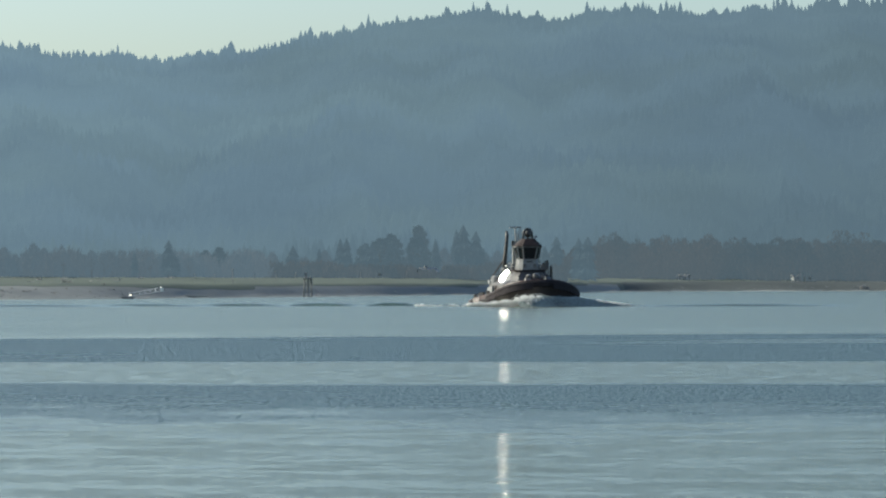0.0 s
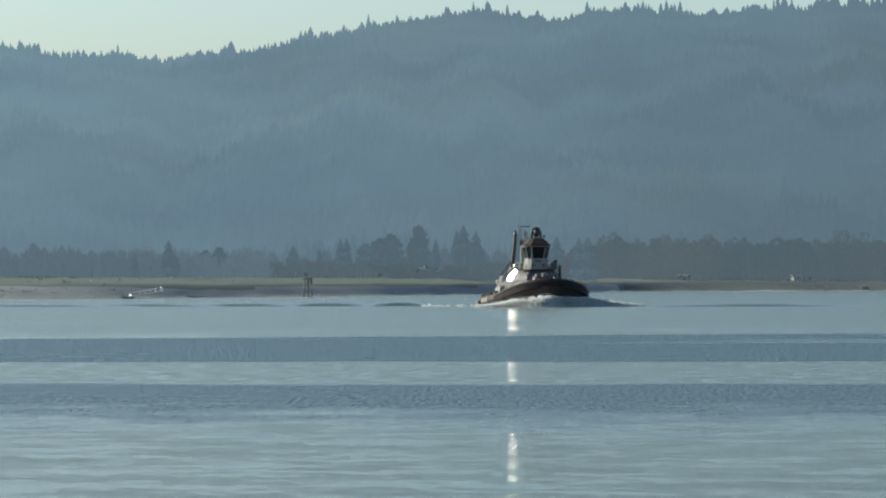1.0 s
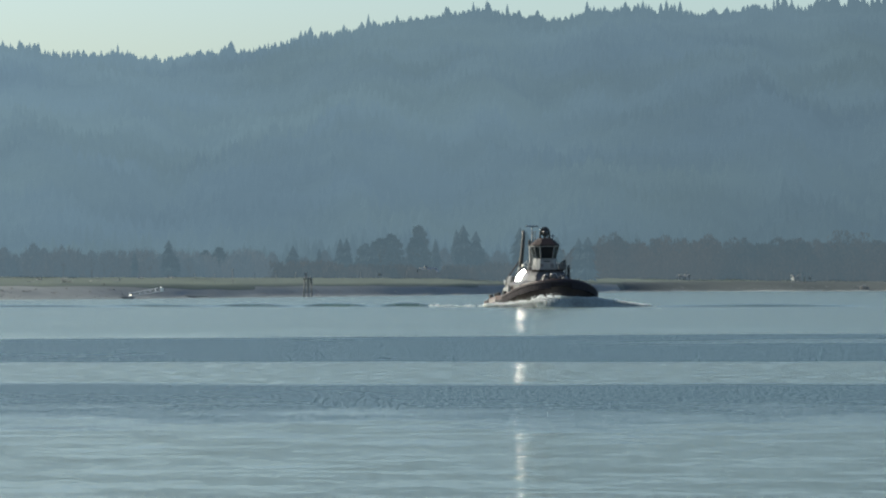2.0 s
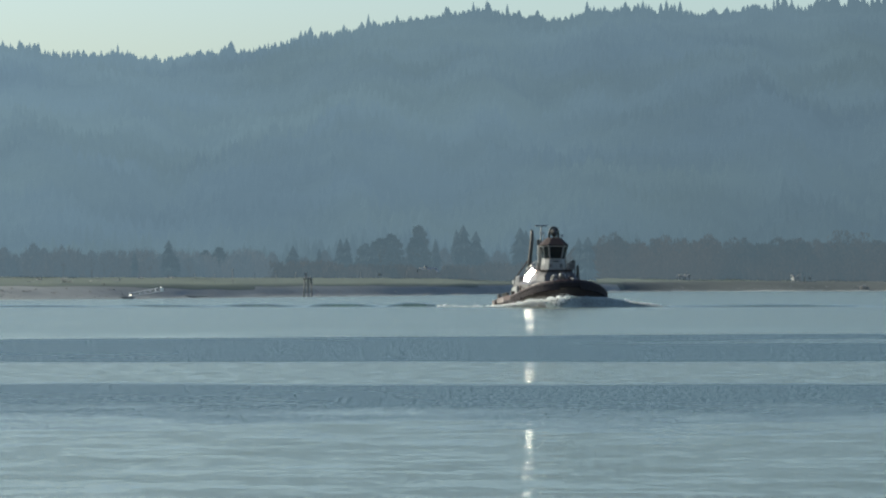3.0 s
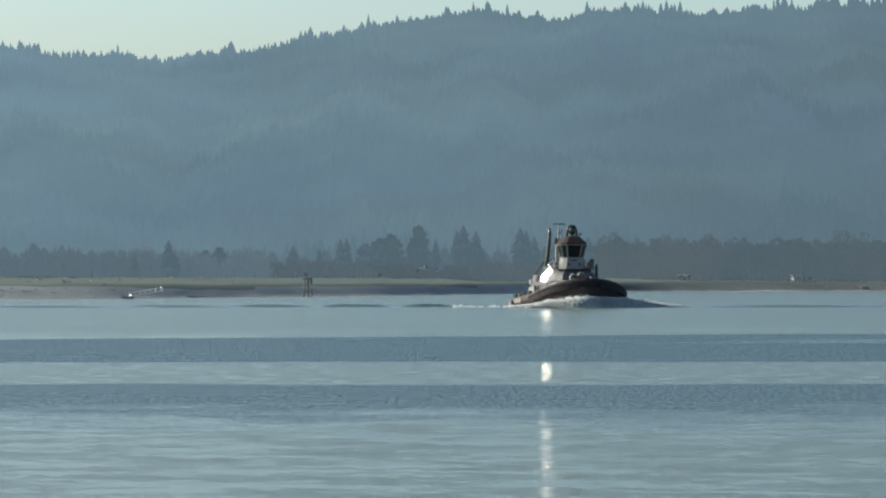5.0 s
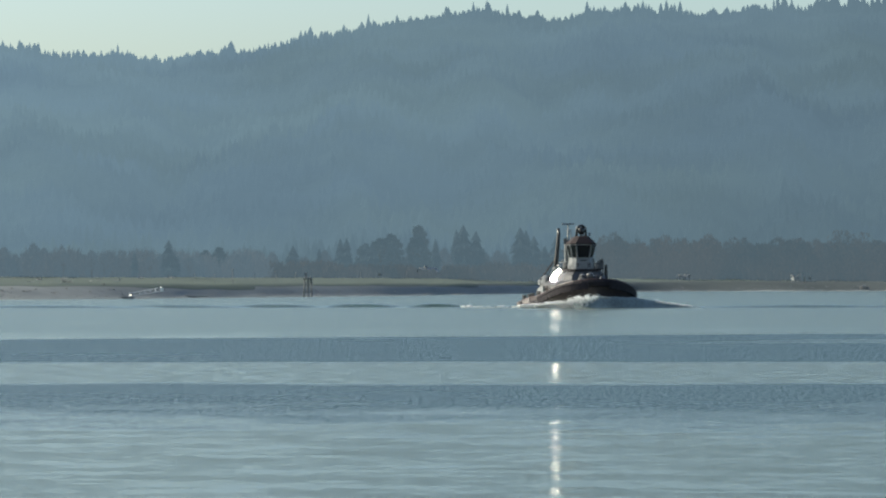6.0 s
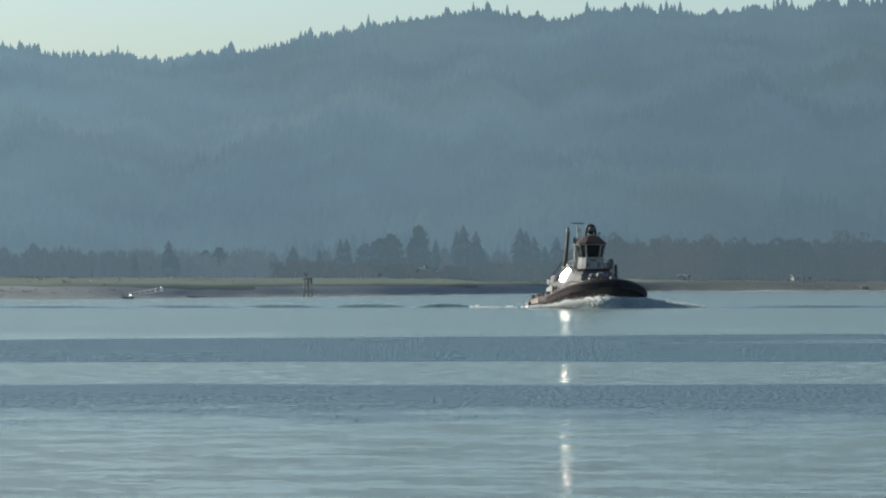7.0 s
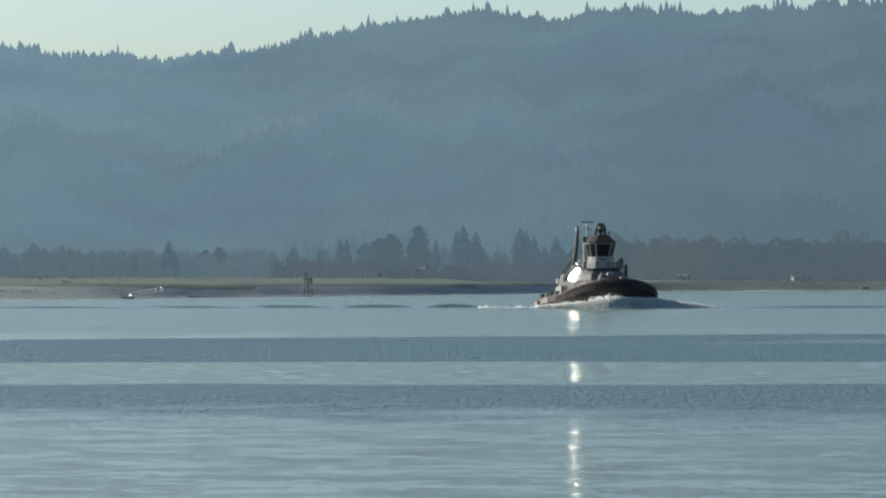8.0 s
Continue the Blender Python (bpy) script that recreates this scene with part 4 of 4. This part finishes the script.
    for x, y, z, h in ((-2.2, 2.6, 3.55, 0.9), (-1.5, 3.2, 3.55, 0.6), (1.75, 2.7, 3.55, 0.75), (2.4, 0.6, 3.9, 0.8), (-2.55, -0.8, 3.9, 0.7)):
        vent = part("ventilator", tube(bmesh.new(), [(x, y, z), (x, y, z + h * 0.7), (x, y + 0.12, z + h * 0.95), (x, y + 0.36, z + h)], [0.11, 0.11, 0.15, 0.20], 8), HOUSE, tug, "cowl ventilator on the deckhouse", True)
        part("collar", tube(bmesh.new(), [(x, y, z), (x, y, z + 0.1)], 0.18, 8), BLACK, vent)
    coil = bmesh.new()
    for k in range(3):
        tube(coil, [(1.9 + 0.42 * math.cos(a), 3.6 + 0.3 * math.sin(a), 3.2 + 0.14 * k) for a in (2 * math.pi * i / 12 for i in range(13))], 0.08, 5)
    part("hawser_coil", coil, TIMBER, tug, "pale coiled hawser")
    for x, y in ((4.9, -1.2), (4.6, 2.4), (-4.8, 1.5), (-5.0, -2.6), (4.95, -5.2), (5.0, -11.6)):
        part("deck_locker", box(bmesh.new(), (x - 0.3, y - 0.45, max(0.12, rail(y) - 0.8)), (x + 0.3, y + 0.45, rail(y) + rnd.uniform(0.1, 0.5)), 0.05), STEEL, tug, "grey deck locker")
    # stair from the after deck to the upper deck, and the slanted boom above it
    stair = part("stair", tube(bmesh.new(), [(4.15, -9.6, 1.3), (2.7, -5.8, 5.2)], 0.07, 6), WHITE, tug, "white sloping ladder stair")
    part("stair_string", tube(bmesh.new(), [(3.55, -9.8, 1.3), (2.1, -6.0, 5.2)], 0.07, 6), WHITE, stair)
    part("boom", tube(bmesh.new(), [(4.0, -9.2, 3.5), (2.75, -5.0, 6.3)], [0.08, 0.10], 7), MAROON, tug, "dark slanting boom")
    for k in range(3):
        part("floodlight", box(bmesh.new(), (2.2 - k * 0.25, -3.9, 5.9 + 0.15 * k), (2.42 - k * 0.25, -3.7, 6.1 + 0.15 * k), 0.03), STEEL, tug)
    return tug


def build_casing(tug):
    """Polished plates of the slanted casing at the starboard after corner of the house."""
    # the plates look half-way between the sun and the near bank
    n_world = (SUN_DIR + Vector((-0.036, -1, 0.0))).normalized()
    n = (pose(0, 0, 0, 0, 0, TUG_TURN).to_3x3().inverted() @ n_world)
    u = Vector((0, 0, 1)).cross(n).normalized()
    v = n.cross(u)
    for centre, hu, hv, lean, deep in (((2.72, -3.0, 4.22), 0.98, 1.03, 0.04, 0.7), ((2.45, -4.1, 5.72), 0.26, 0.05, 0.0, 0.25)):
        c = Vector(centre)
        bm = bmesh.new()
        outer, inner = [], []
        for i in range(7):
            s = i / 6 * 2 - 1
            row_o, row_i = [], []
            for j in range(7):
                t = j / 6 * 2 - 1
                k = (1 - 0.30 * abs(t) ** 3, 1 - 0.25 * abs(s) ** 3)
                p = c + u * (s * k[0] * hu * (1 - 0.18 * t) + lean * t) + v * (t * k[1] * hv) - n * (0.004 * s * s + 0.006 * t * t)
                row_o.append(bm.verts.new(p))
                row_i.append(bm.verts.new(p - n * deep))
            outer.append(row_o)
            inner.append(row_i)
        for g in (outer, inner):
            for a, b in zip(g, g[1:]):
                for k in range(6):
                    bm.faces.new((a[k], a[k + 1], b[k + 1], b[k]))
        edge_o = outer[0] + [r[-1] for r in outer[1:]] + outer[-1][-2::-1] + [r[0] for r in outer[-2:0:-1]]
        edge_i = inner[0] + [r[-1] for r in inner[1:]] + inner[-1][-2::-1] + [r[0] for r in inner[-2:0:-1]]
        m = len(edge_o)
        for k in range(m):
            bm.faces.new((edge_o[k], edge_o[(k + 1) % m], edge_i[(k + 1) % m], edge_i[k]))
        part("casing_plate", bm, GLOSS, tug, "polished metal casing plate flashing in the sun")


TUG_TURN = 189.0
TUG = build_tug()


# ---- water thrown up by the tug ----
def ridge_mesh(pts, rnd, wobble=0.12, n=5):
    """A wave ridge through (x, y, height, half width) points."""
    bm = bmesh.new()
    rows = []
    for x, y, h, w in pts:
        row = []
        for k in range(-n, n + 1):
            f = k / n
            z = h * math.cos(f * math.pi / 2) ** 1.6 * (1 + rnd.uniform(-wobble, wobble)) - 0.04
            row.append(bm.verts.new((x + rnd.uniform(-0.1, 0.1), y + f * w, z)))
        rows.append(row)
    for a, b in zip(rows, rows[1:]):
        for k in range(2 * n):
            bm.faces.new((a[k], b[k], b[k + 1], a[k + 1]))
    return bm


def foam_mesh(spots, rnd):
    """Clots of foam: (x, y, z, size)."""
    bm = bmesh.new()
    for x, y, z, q in spots:
        c, vs = Vector((x, y, z)), []
        for d in ((1, 0, 0), (-1, 0, 0), (0, 1, 0), (0, -1, 0), (0, 0, 1), (0, 0, -1)):
            vs.append(bm.verts.new(c + Vector((d[0] * 1.7, d[1], d[2] * 0.75)) * q * rnd.uniform(0.6, 1.3)))
        for f in ((0, 2, 4), (2, 1, 4), (1, 3, 4), (3, 0, 4), (2, 0, 5), (1, 2, 5), (3, 1, 5), (0, 3, 5)):
            bm.faces.new([vs[i] for i in f])
    return bm


def build_waves():
    """Laid out level round the tug and travelling with it: x to starboard of the view, y away."""
    rnd = random.Random(9)
    bow = thing("bow_wave", "white-foamed bow wave pushed up before the tug", "wave")
    pts = []
    for k in range(38):
        x = -1.5 + 0.5 * k
        top = float(np.interp(x, (-1.5, 0.5, 1.9, 6.9, 8.4, 10.6, 13, 15, 17), (0.9, 1.45, 1.6, 1.40, 1.12, 0.66, 0.34, 0.14, 0.0)))
        pts.append((x, -12.9 + 0.05 * x * x if x < 7 else -10.45 + 0.62 * (x - 7), top, 1.7))
    part("wave_crest", ridge_mesh(pts, rnd, 0.05), SWELL, bow, "smooth grey swell beside the bow", True)
    pieces = []
    for seg in range(5):
        spots = []
        for _ in range(480):
            f = rnd.random()
            s = seg + f
            x = 2.2 - s * 2.14
            top = float(np.interp(x, (-8.5, -6.7, -4.6, -2.4, 0, 1.6, 2.4), (0.35, 0.5, 0.8, 1.3, 1.7, 1.75, 1.2)))
            top *= 0.82 + 0.3 * noise.noise((x * 1.7, 0.3, 0))
            spots.append((x + rnd.uniform(-0.2, 0.2), -13.4 + 0.5 * abs(x) + rnd.uniform(-0.9, 0.9), top * rnd.random() ** 0.7, rnd.uniform(0.04, 0.15)))
        for _ in range(60):
            x = 2.2 - (seg + rnd.random()) * 2.14
            top = float(np.interp(x, (-8.5, -4.6, -2.4, 0, 1.6, 2.4), (0.35, 0.8, 1.3, 1.7, 1.75, 1.2)))
            spots.append((x, -13.2 + 0.5 * abs(x), top * rnd.uniform(0.8, 1.08), rnd.uniform(0.015, 0.04)))
        pieces.append(part("foam", foam_mesh(spots, rnd), FOAM, bow, "broken white foam"))
        tagged(pieces[-1], kind="stuff")
    spots = []
    for _ in range(320):
        x = 9.3 + rnd.random() ** 1.4 * 5.0
        top = float(np.interp(x, (9.3, 10.6, 13, 15), (0.95, 0.70, 0.38, 0.15)))
        spots.append((x, -10.45 + 0.62 * (x - 7) + rnd.uniform(-0.7, 0.3), top * rnd.uniform(0.75, 1.1), rnd.uniform(0.03, 0.11)))
    tagged(part("foam", foam_mesh(spots, rnd), FOAM, bow, "thin white foam at the wave's end"), kind="stuff")
    wake = thing("wake", "row of long low waves trailing from the tug", "wave")
    for x0, x1, y, h in ((-23.8, -14.8, 1.5, 0.56), (-35.4, -23.2, 0.5, 0.50), (-49, -33.0, -1.5, 0.42), (-65, -43, -4, 0.36), (-88, -54, -7, 0.31)):
        n = 16
        pts = [(x0 + (x1 - x0) * k / n, y + 1.5 * math.sin(k / n * 2), h * math.sin(math.pi * k / n) ** 0.8 + 0.02, 1.6) for k in range(n + 1)]
        part("wave_crest", ridge_mesh(pts, rnd, 0.04), WAVE, wake, "", True)
    pts = [(15 + 40 * k / 20, -3 + 0.5 * k, 0.34 * math.sin(math.pi * min(1, k / 20 + 0.12)) + 0.02, 1.5) for k in range(21)]
    part("wave_crest", ridge_mesh(pts, rnd, 0.05), WAVE, wake, "", True)
    spots = []
    for _ in range(2600):
        x = -7.0 - rnd.random() * 9.0
        lump = 0.5 + noise.noise((x * 0.9, 5.0, 0)) + 0.6 * noise.noise((x * 2.7, 9.0, 0))
        if lump < rnd.random() * 0.9:
            continue
        top = max(0.05, lump) * float(np.interp(x, (-17, -15, -11, -8), (0.45, 0.34, 0.22, 0.3)))
        spots.append((x, rnd.uniform(-1.2, 2.0), 0.75 * top * rnd.random(), rnd.uniform(0.02, 0.09)))
    tagged(part("foam", foam_mesh(spots, rnd), FOAM, wake, "thin line of white foam"), kind="stuff")
    return bow, wake, pieces


BOW_WAVE, WAKE, FOAM_PIECES = build_waves()


# ---- small things on the far bank ----
def build_bank_things():
    # pile dolphin
    d = 868
    x = -34.6
    dol = thing("pile_dolphin", "dark timber pile dolphin standing in the shallows", "piling", pose(x, d, 0))
    for px, py in ((-0.9, 0), (0.9, 0), (0, 0.9), (0, -0.9)):
        part("pile", tube(bmesh.new(), [(px * 1.3, py * 1.3, -3), (px * 0.85, py * 0.85, 5.2)], [0.24, 0.2], 8), TIMBER, dol)
    for z in (1.2, 3.6):
        part("cross_beam", box(bmesh.new(), (-1.3, -1.15, z), (1.3, -0.9, z + 0.3), 0.03), TIMBER, dol)
    part("platform", box(bmesh.new(), (-1.25, -1.25, 4.6), (1.25, 1.25, 4.85), 0.04), TIMBER, dol)
    part("marker_post", tube(bmesh.new(), [(-0.5, 0, 4.85), (-0.5, 0, 6.1)], 0.1, 6), TIMBER, dol)
    part("marker_board", box(bmesh.new(), (-0.85, -0.15, 5.3), (-0.15, -0.1, 6.2), 0.01), SIDING, dol, "pale marker board")
    # gangway down to the water
    d = 745
    x0, x1 = -69.0, -62.1
    gang = thing("gangway", "light metal gangway sloping down the bank to the water", "gangway")
    for dy in (0, 1.2):
        part("side_rail", tube(bmesh.new(), [(x0, d + dy, 1.25), (x1, d + dy, 2.5)], 0.05, 6), ALUMINIUM, gang)
        part("side_beam", tube(bmesh.new(), [(x0, d + dy, 0.5), (x1, d + dy, 1.7)], 0.05, 6), ALUMINIUM, gang)
        for k in range(7):
            f = k / 6
            part("stanchion", tube(bmesh.new(), [(x0 + (x1 - x0) * f, d + dy, 0.5 + 1.2 * f), (x0 + (x1 - x0) * f, d + dy, 1.25 + 1.25 * f)], 0.035, 5), ALUMINIUM, gang)
    part("tread", prism(bmesh.new(), [[(x0, d, 0.48), (x1, d, 1.68), (x1, d + 1.2, 1.68), (x0, d + 1.2, 0.48)], [(x0, d, 0.56), (x1, d, 1.76), (x1, d + 1.2, 1.76), (x0, d + 1.2, 0.56)]]), STEEL, gang)
    part("landing", box(bmesh.new(), (x1 - 0.1, d - 0.1, 1.6), (x1 + 0.6, d + 1.3, 2.4), 0.05), ALUMINIUM, gang, "bright metal landing box")
    # added reflector plates, angled to throw the sun at the camera as glints
    n = (SUN_DIR + Vector((0.083, -1, 0.0)).normalized()).normalized()
    u = Vector((0, 0, 1)).cross(n).normalized()
    v = n.cross(u)
    for cx, cz, q in ((x1 + 0.2, 2.55, 0.14), (x0 + 0.3, 0.95, 0.14), (x0 + 2.2, 1.35, 0.06), (x0 + 4.2, 1.7, 0.06)):
        c = Vector((cx, d - 0.25, cz))
        flat = [c + u * a * q + v * b * q * 0.7 for a, b in ((-1, -1), (1, -1), (1, 1), (-1, 1))]
        part("glint_plate", prism(bmesh.new(), [[p - n * 0.5 * q for p in flat], flat]), GLINT, gang, "small added metal plate turned to glint in the sun")
    fl = thing("float", "small grey landing float at the gangway's foot", "float")
    part("deck", box(bmesh.new(), (x0 - 1.6, d - 1, 0.1), (x0 + 1.0, d + 2.4, 0.5), 0.05), TIMBER, fl)
    part("pontoon", box(bmesh.new(), (x0 - 1.5, d - 0.9, -0.3), (x0 + 0.9, d - 0.1, 0.1), 0.05), STEEL, fl)
    part("pontoon", box(bmesh.new(), (x0 - 1.5, d + 1.5, -0.3), (x0 + 0.9, d + 2.3, 0.1), 0.05), STEEL, fl)
    # fence posts and poles along the field
    post = thing("post", "thin dark timber post at the field's edge", "post", group="posts along the field")
    part("shaft", tube(bmesh.new(), [(0, 0, -0.6), (0, 0, 3.2)], [0.10, 0.08], 6), TIMBER, post)
    part("cap", tube(bmesh.new(), [(0, 0, 3.2), (0, 0, 3.3)], [0.12, 0.04], 6), TIMBER, post)
    for i, (b, dd, s) in enumerate(((-73.2, 830, 0.75), (-67.3, 850, 0.75), (-62.0, 870, 1.1), (-55.7, 900, 0.75), (-49.3, 915, 0.95), (-43.5, 950, 0.8), (-24.3, 1080, 0.7), (-10.7, 1150, 0.9))):
        xx = b * dd / 1000
        m = pose(xx, dd, land(xx, dd))
        ob = post if i == 0 else copy_thing(post, m)
        ob.matrix_basis = m @ Matrix.Scale(s, 4)
    sign = thing("marker_sign", "small white board on a post at the field's edge", "sign", pose(-20.6, 1105, land(-20.6, 1105)))
    part("post", tube(bmesh.new(), [(0, 0, -0.5), (0, 0, 1.9)], 0.06, 6), TIMBER, sign)
    part("board", box(bmesh.new(), (-0.5, -0.12, 0.9), (0.5, -0.05, 1.8), 0.02), WHITE, sign, "white board")
    # farmhouse with a pale roof
    def house(b, y, w, dpt, wall, rise, turn, label, cladding=SIDING):
        xx = b * y / 1000
        h = thing("house", label, "house", pose(xx, y, land(xx, y), 0, 0, turn))
        part("wall", box(bmesh.new(), (-w / 2, -dpt / 2, -0.5), (w / 2, dpt / 2, wall), 0.03), cladding, h)
        e = 0.5
        sec = [(-dpt / 2 - e, wall - 0.2), (0, wall + rise), (dpt / 2 + e, wall - 0.2), (dpt / 2 + e, wall + 0.0), (0, wall + rise + 0.22), (-dpt / 2 - e, wall + 0.0)]
        part("roof", prism(bmesh.new(), [[(-w / 2 - e, p, q) for p, q in sec], [(w / 2 + e, p, q) for p, q in sec]]), ROOF, h, "pale grey pitched roof")
        part("gable", prism(bmesh.new(), [[(-w / 2 + 0.1, -dpt / 2, wall), (-w / 2 + 0.1, dpt / 2, wall), (-w / 2 + 0.1, 0, wall + rise - 0.1)],
                                          [(w / 2 - 0.1, -dpt / 2, wall), (w / 2 - 0.1, dpt / 2, wall), (w / 2 - 0.1, 0, wall + rise - 0.1)]]), cladding, h)
        for k in (-0.3, 0.32):
            win = part("window", box(bmesh.new(), (w * k - 0.25, -dpt / 2 - 0.05, 1.3), (w * k + 0.25, -dpt / 2 + 0.05, 1.8), 0.01), PANE, h)
            part("sill", box(bmesh.new(), (w * k - 0.6, -dpt / 2 - 0.12, 0.88), (w * k + 0.6, -dpt / 2 - 0.003, 0.995), 0.01), SIDING, win)
        part("door", box(bmesh.new(), (w * 0.18 - 0.45, -dpt / 2 - 0.06, -0.1), (w * 0.18 + 0.45, -dpt / 2 + 0.04, 2.0), 0.02), STEEL, h, "grey door")
        part("chimney", box(bmesh.new(), (-w * 0.2, -0.35, wall + rise * 0.6), (-w * 0.2 + 0.7, 0.35, wall + rise + 0.9), 0.03), TIMBER, h)
        return h
    house(-4.5, 1262, 6, 5.5, 2.4, 1.6, 24, "farmhouse with a pale roof among dark trees")
    house(106, 2040, 12, 7, 2.6, 1.6, 6, "long pale house in front of the cottonwoods", CLAPBOARD)
    house(71, 2030, 6, 5, 2.2, 1.4, -15, "small pale shed at the wood's edge", CLAPBOARD)
    # white runabout drawn up on the beach
    y = 1888
    xx = 125.6 * y / 1000
    boat = thing("runabout", "small white boat drawn up on the beach", "boat", pose(xx, y + 22, land(xx, y + 22) + 0.3, 0, 0, 70))
    part("hull", prism(bmesh.new(), [[(-0.9, -2.6, 0.9), (0.9, -2.6, 0.9), (0.55, -2.6, -0.4), (-0.55, -2.6, -0.4)], [(-1.0, 0.5, 1.0), (1.0, 0.5, 1.0), (0.5, 0.5, -0.4), (-0.5, 0.5, -0.4)],
                                     [(-0.1, 3.0, 1.3), (0.1, 3.0, 1.3), (0.05, 2.5, 0.1), (-0.05, 2.5, 0.1)]]), WHITE, boat)
    part("cabin", box(bmesh.new(), (-0.75, -0.8, 0.9), (0.75, 1.0, 2.0), 0.08, 0.8), WHITE, boat)
    part("windscreen", box(bmesh.new(), (-0.6, 0.9, 1.25), (0.6, 1.02, 1.8), 0.02), PANE, boat)


build_bank_things()


def motions():
    """The tug comes on at about nine knots with its waves; foam heaves on the bow wave; the river drifts."""
    def way(t):
        return 12.0 + 1.075 * t, 480.0 - 4.6 * t
    times = [0, 1, 2, 3, 4, 5, 6, 7, 8]
    walk(TUG, [(t, pose(*way(t), 0.04 * math.sin(1.7 * t), 0.25 * math.sin(1.3 * t), 0, TUG_TURN)) for t in times])
    walk(BOW_WAVE, [(t, pose(*way(t), 0)) for t in times])
    walk(WAKE, [(t, pose(*way(t), 0)) for t in times])
    for i, ob in enumerate(FOAM_PIECES):
        walk(ob, [(0.4 * k, pose(0.08 * math.sin(k * 1.9 + i), 0, 0.10 * math.sin(k * 1.3 + 2 * i))) for k in range(21)])
    walk(RIVER, [(0, pose(0, 0, 0)), (8, pose(4.8, 0, 0))])


motions()
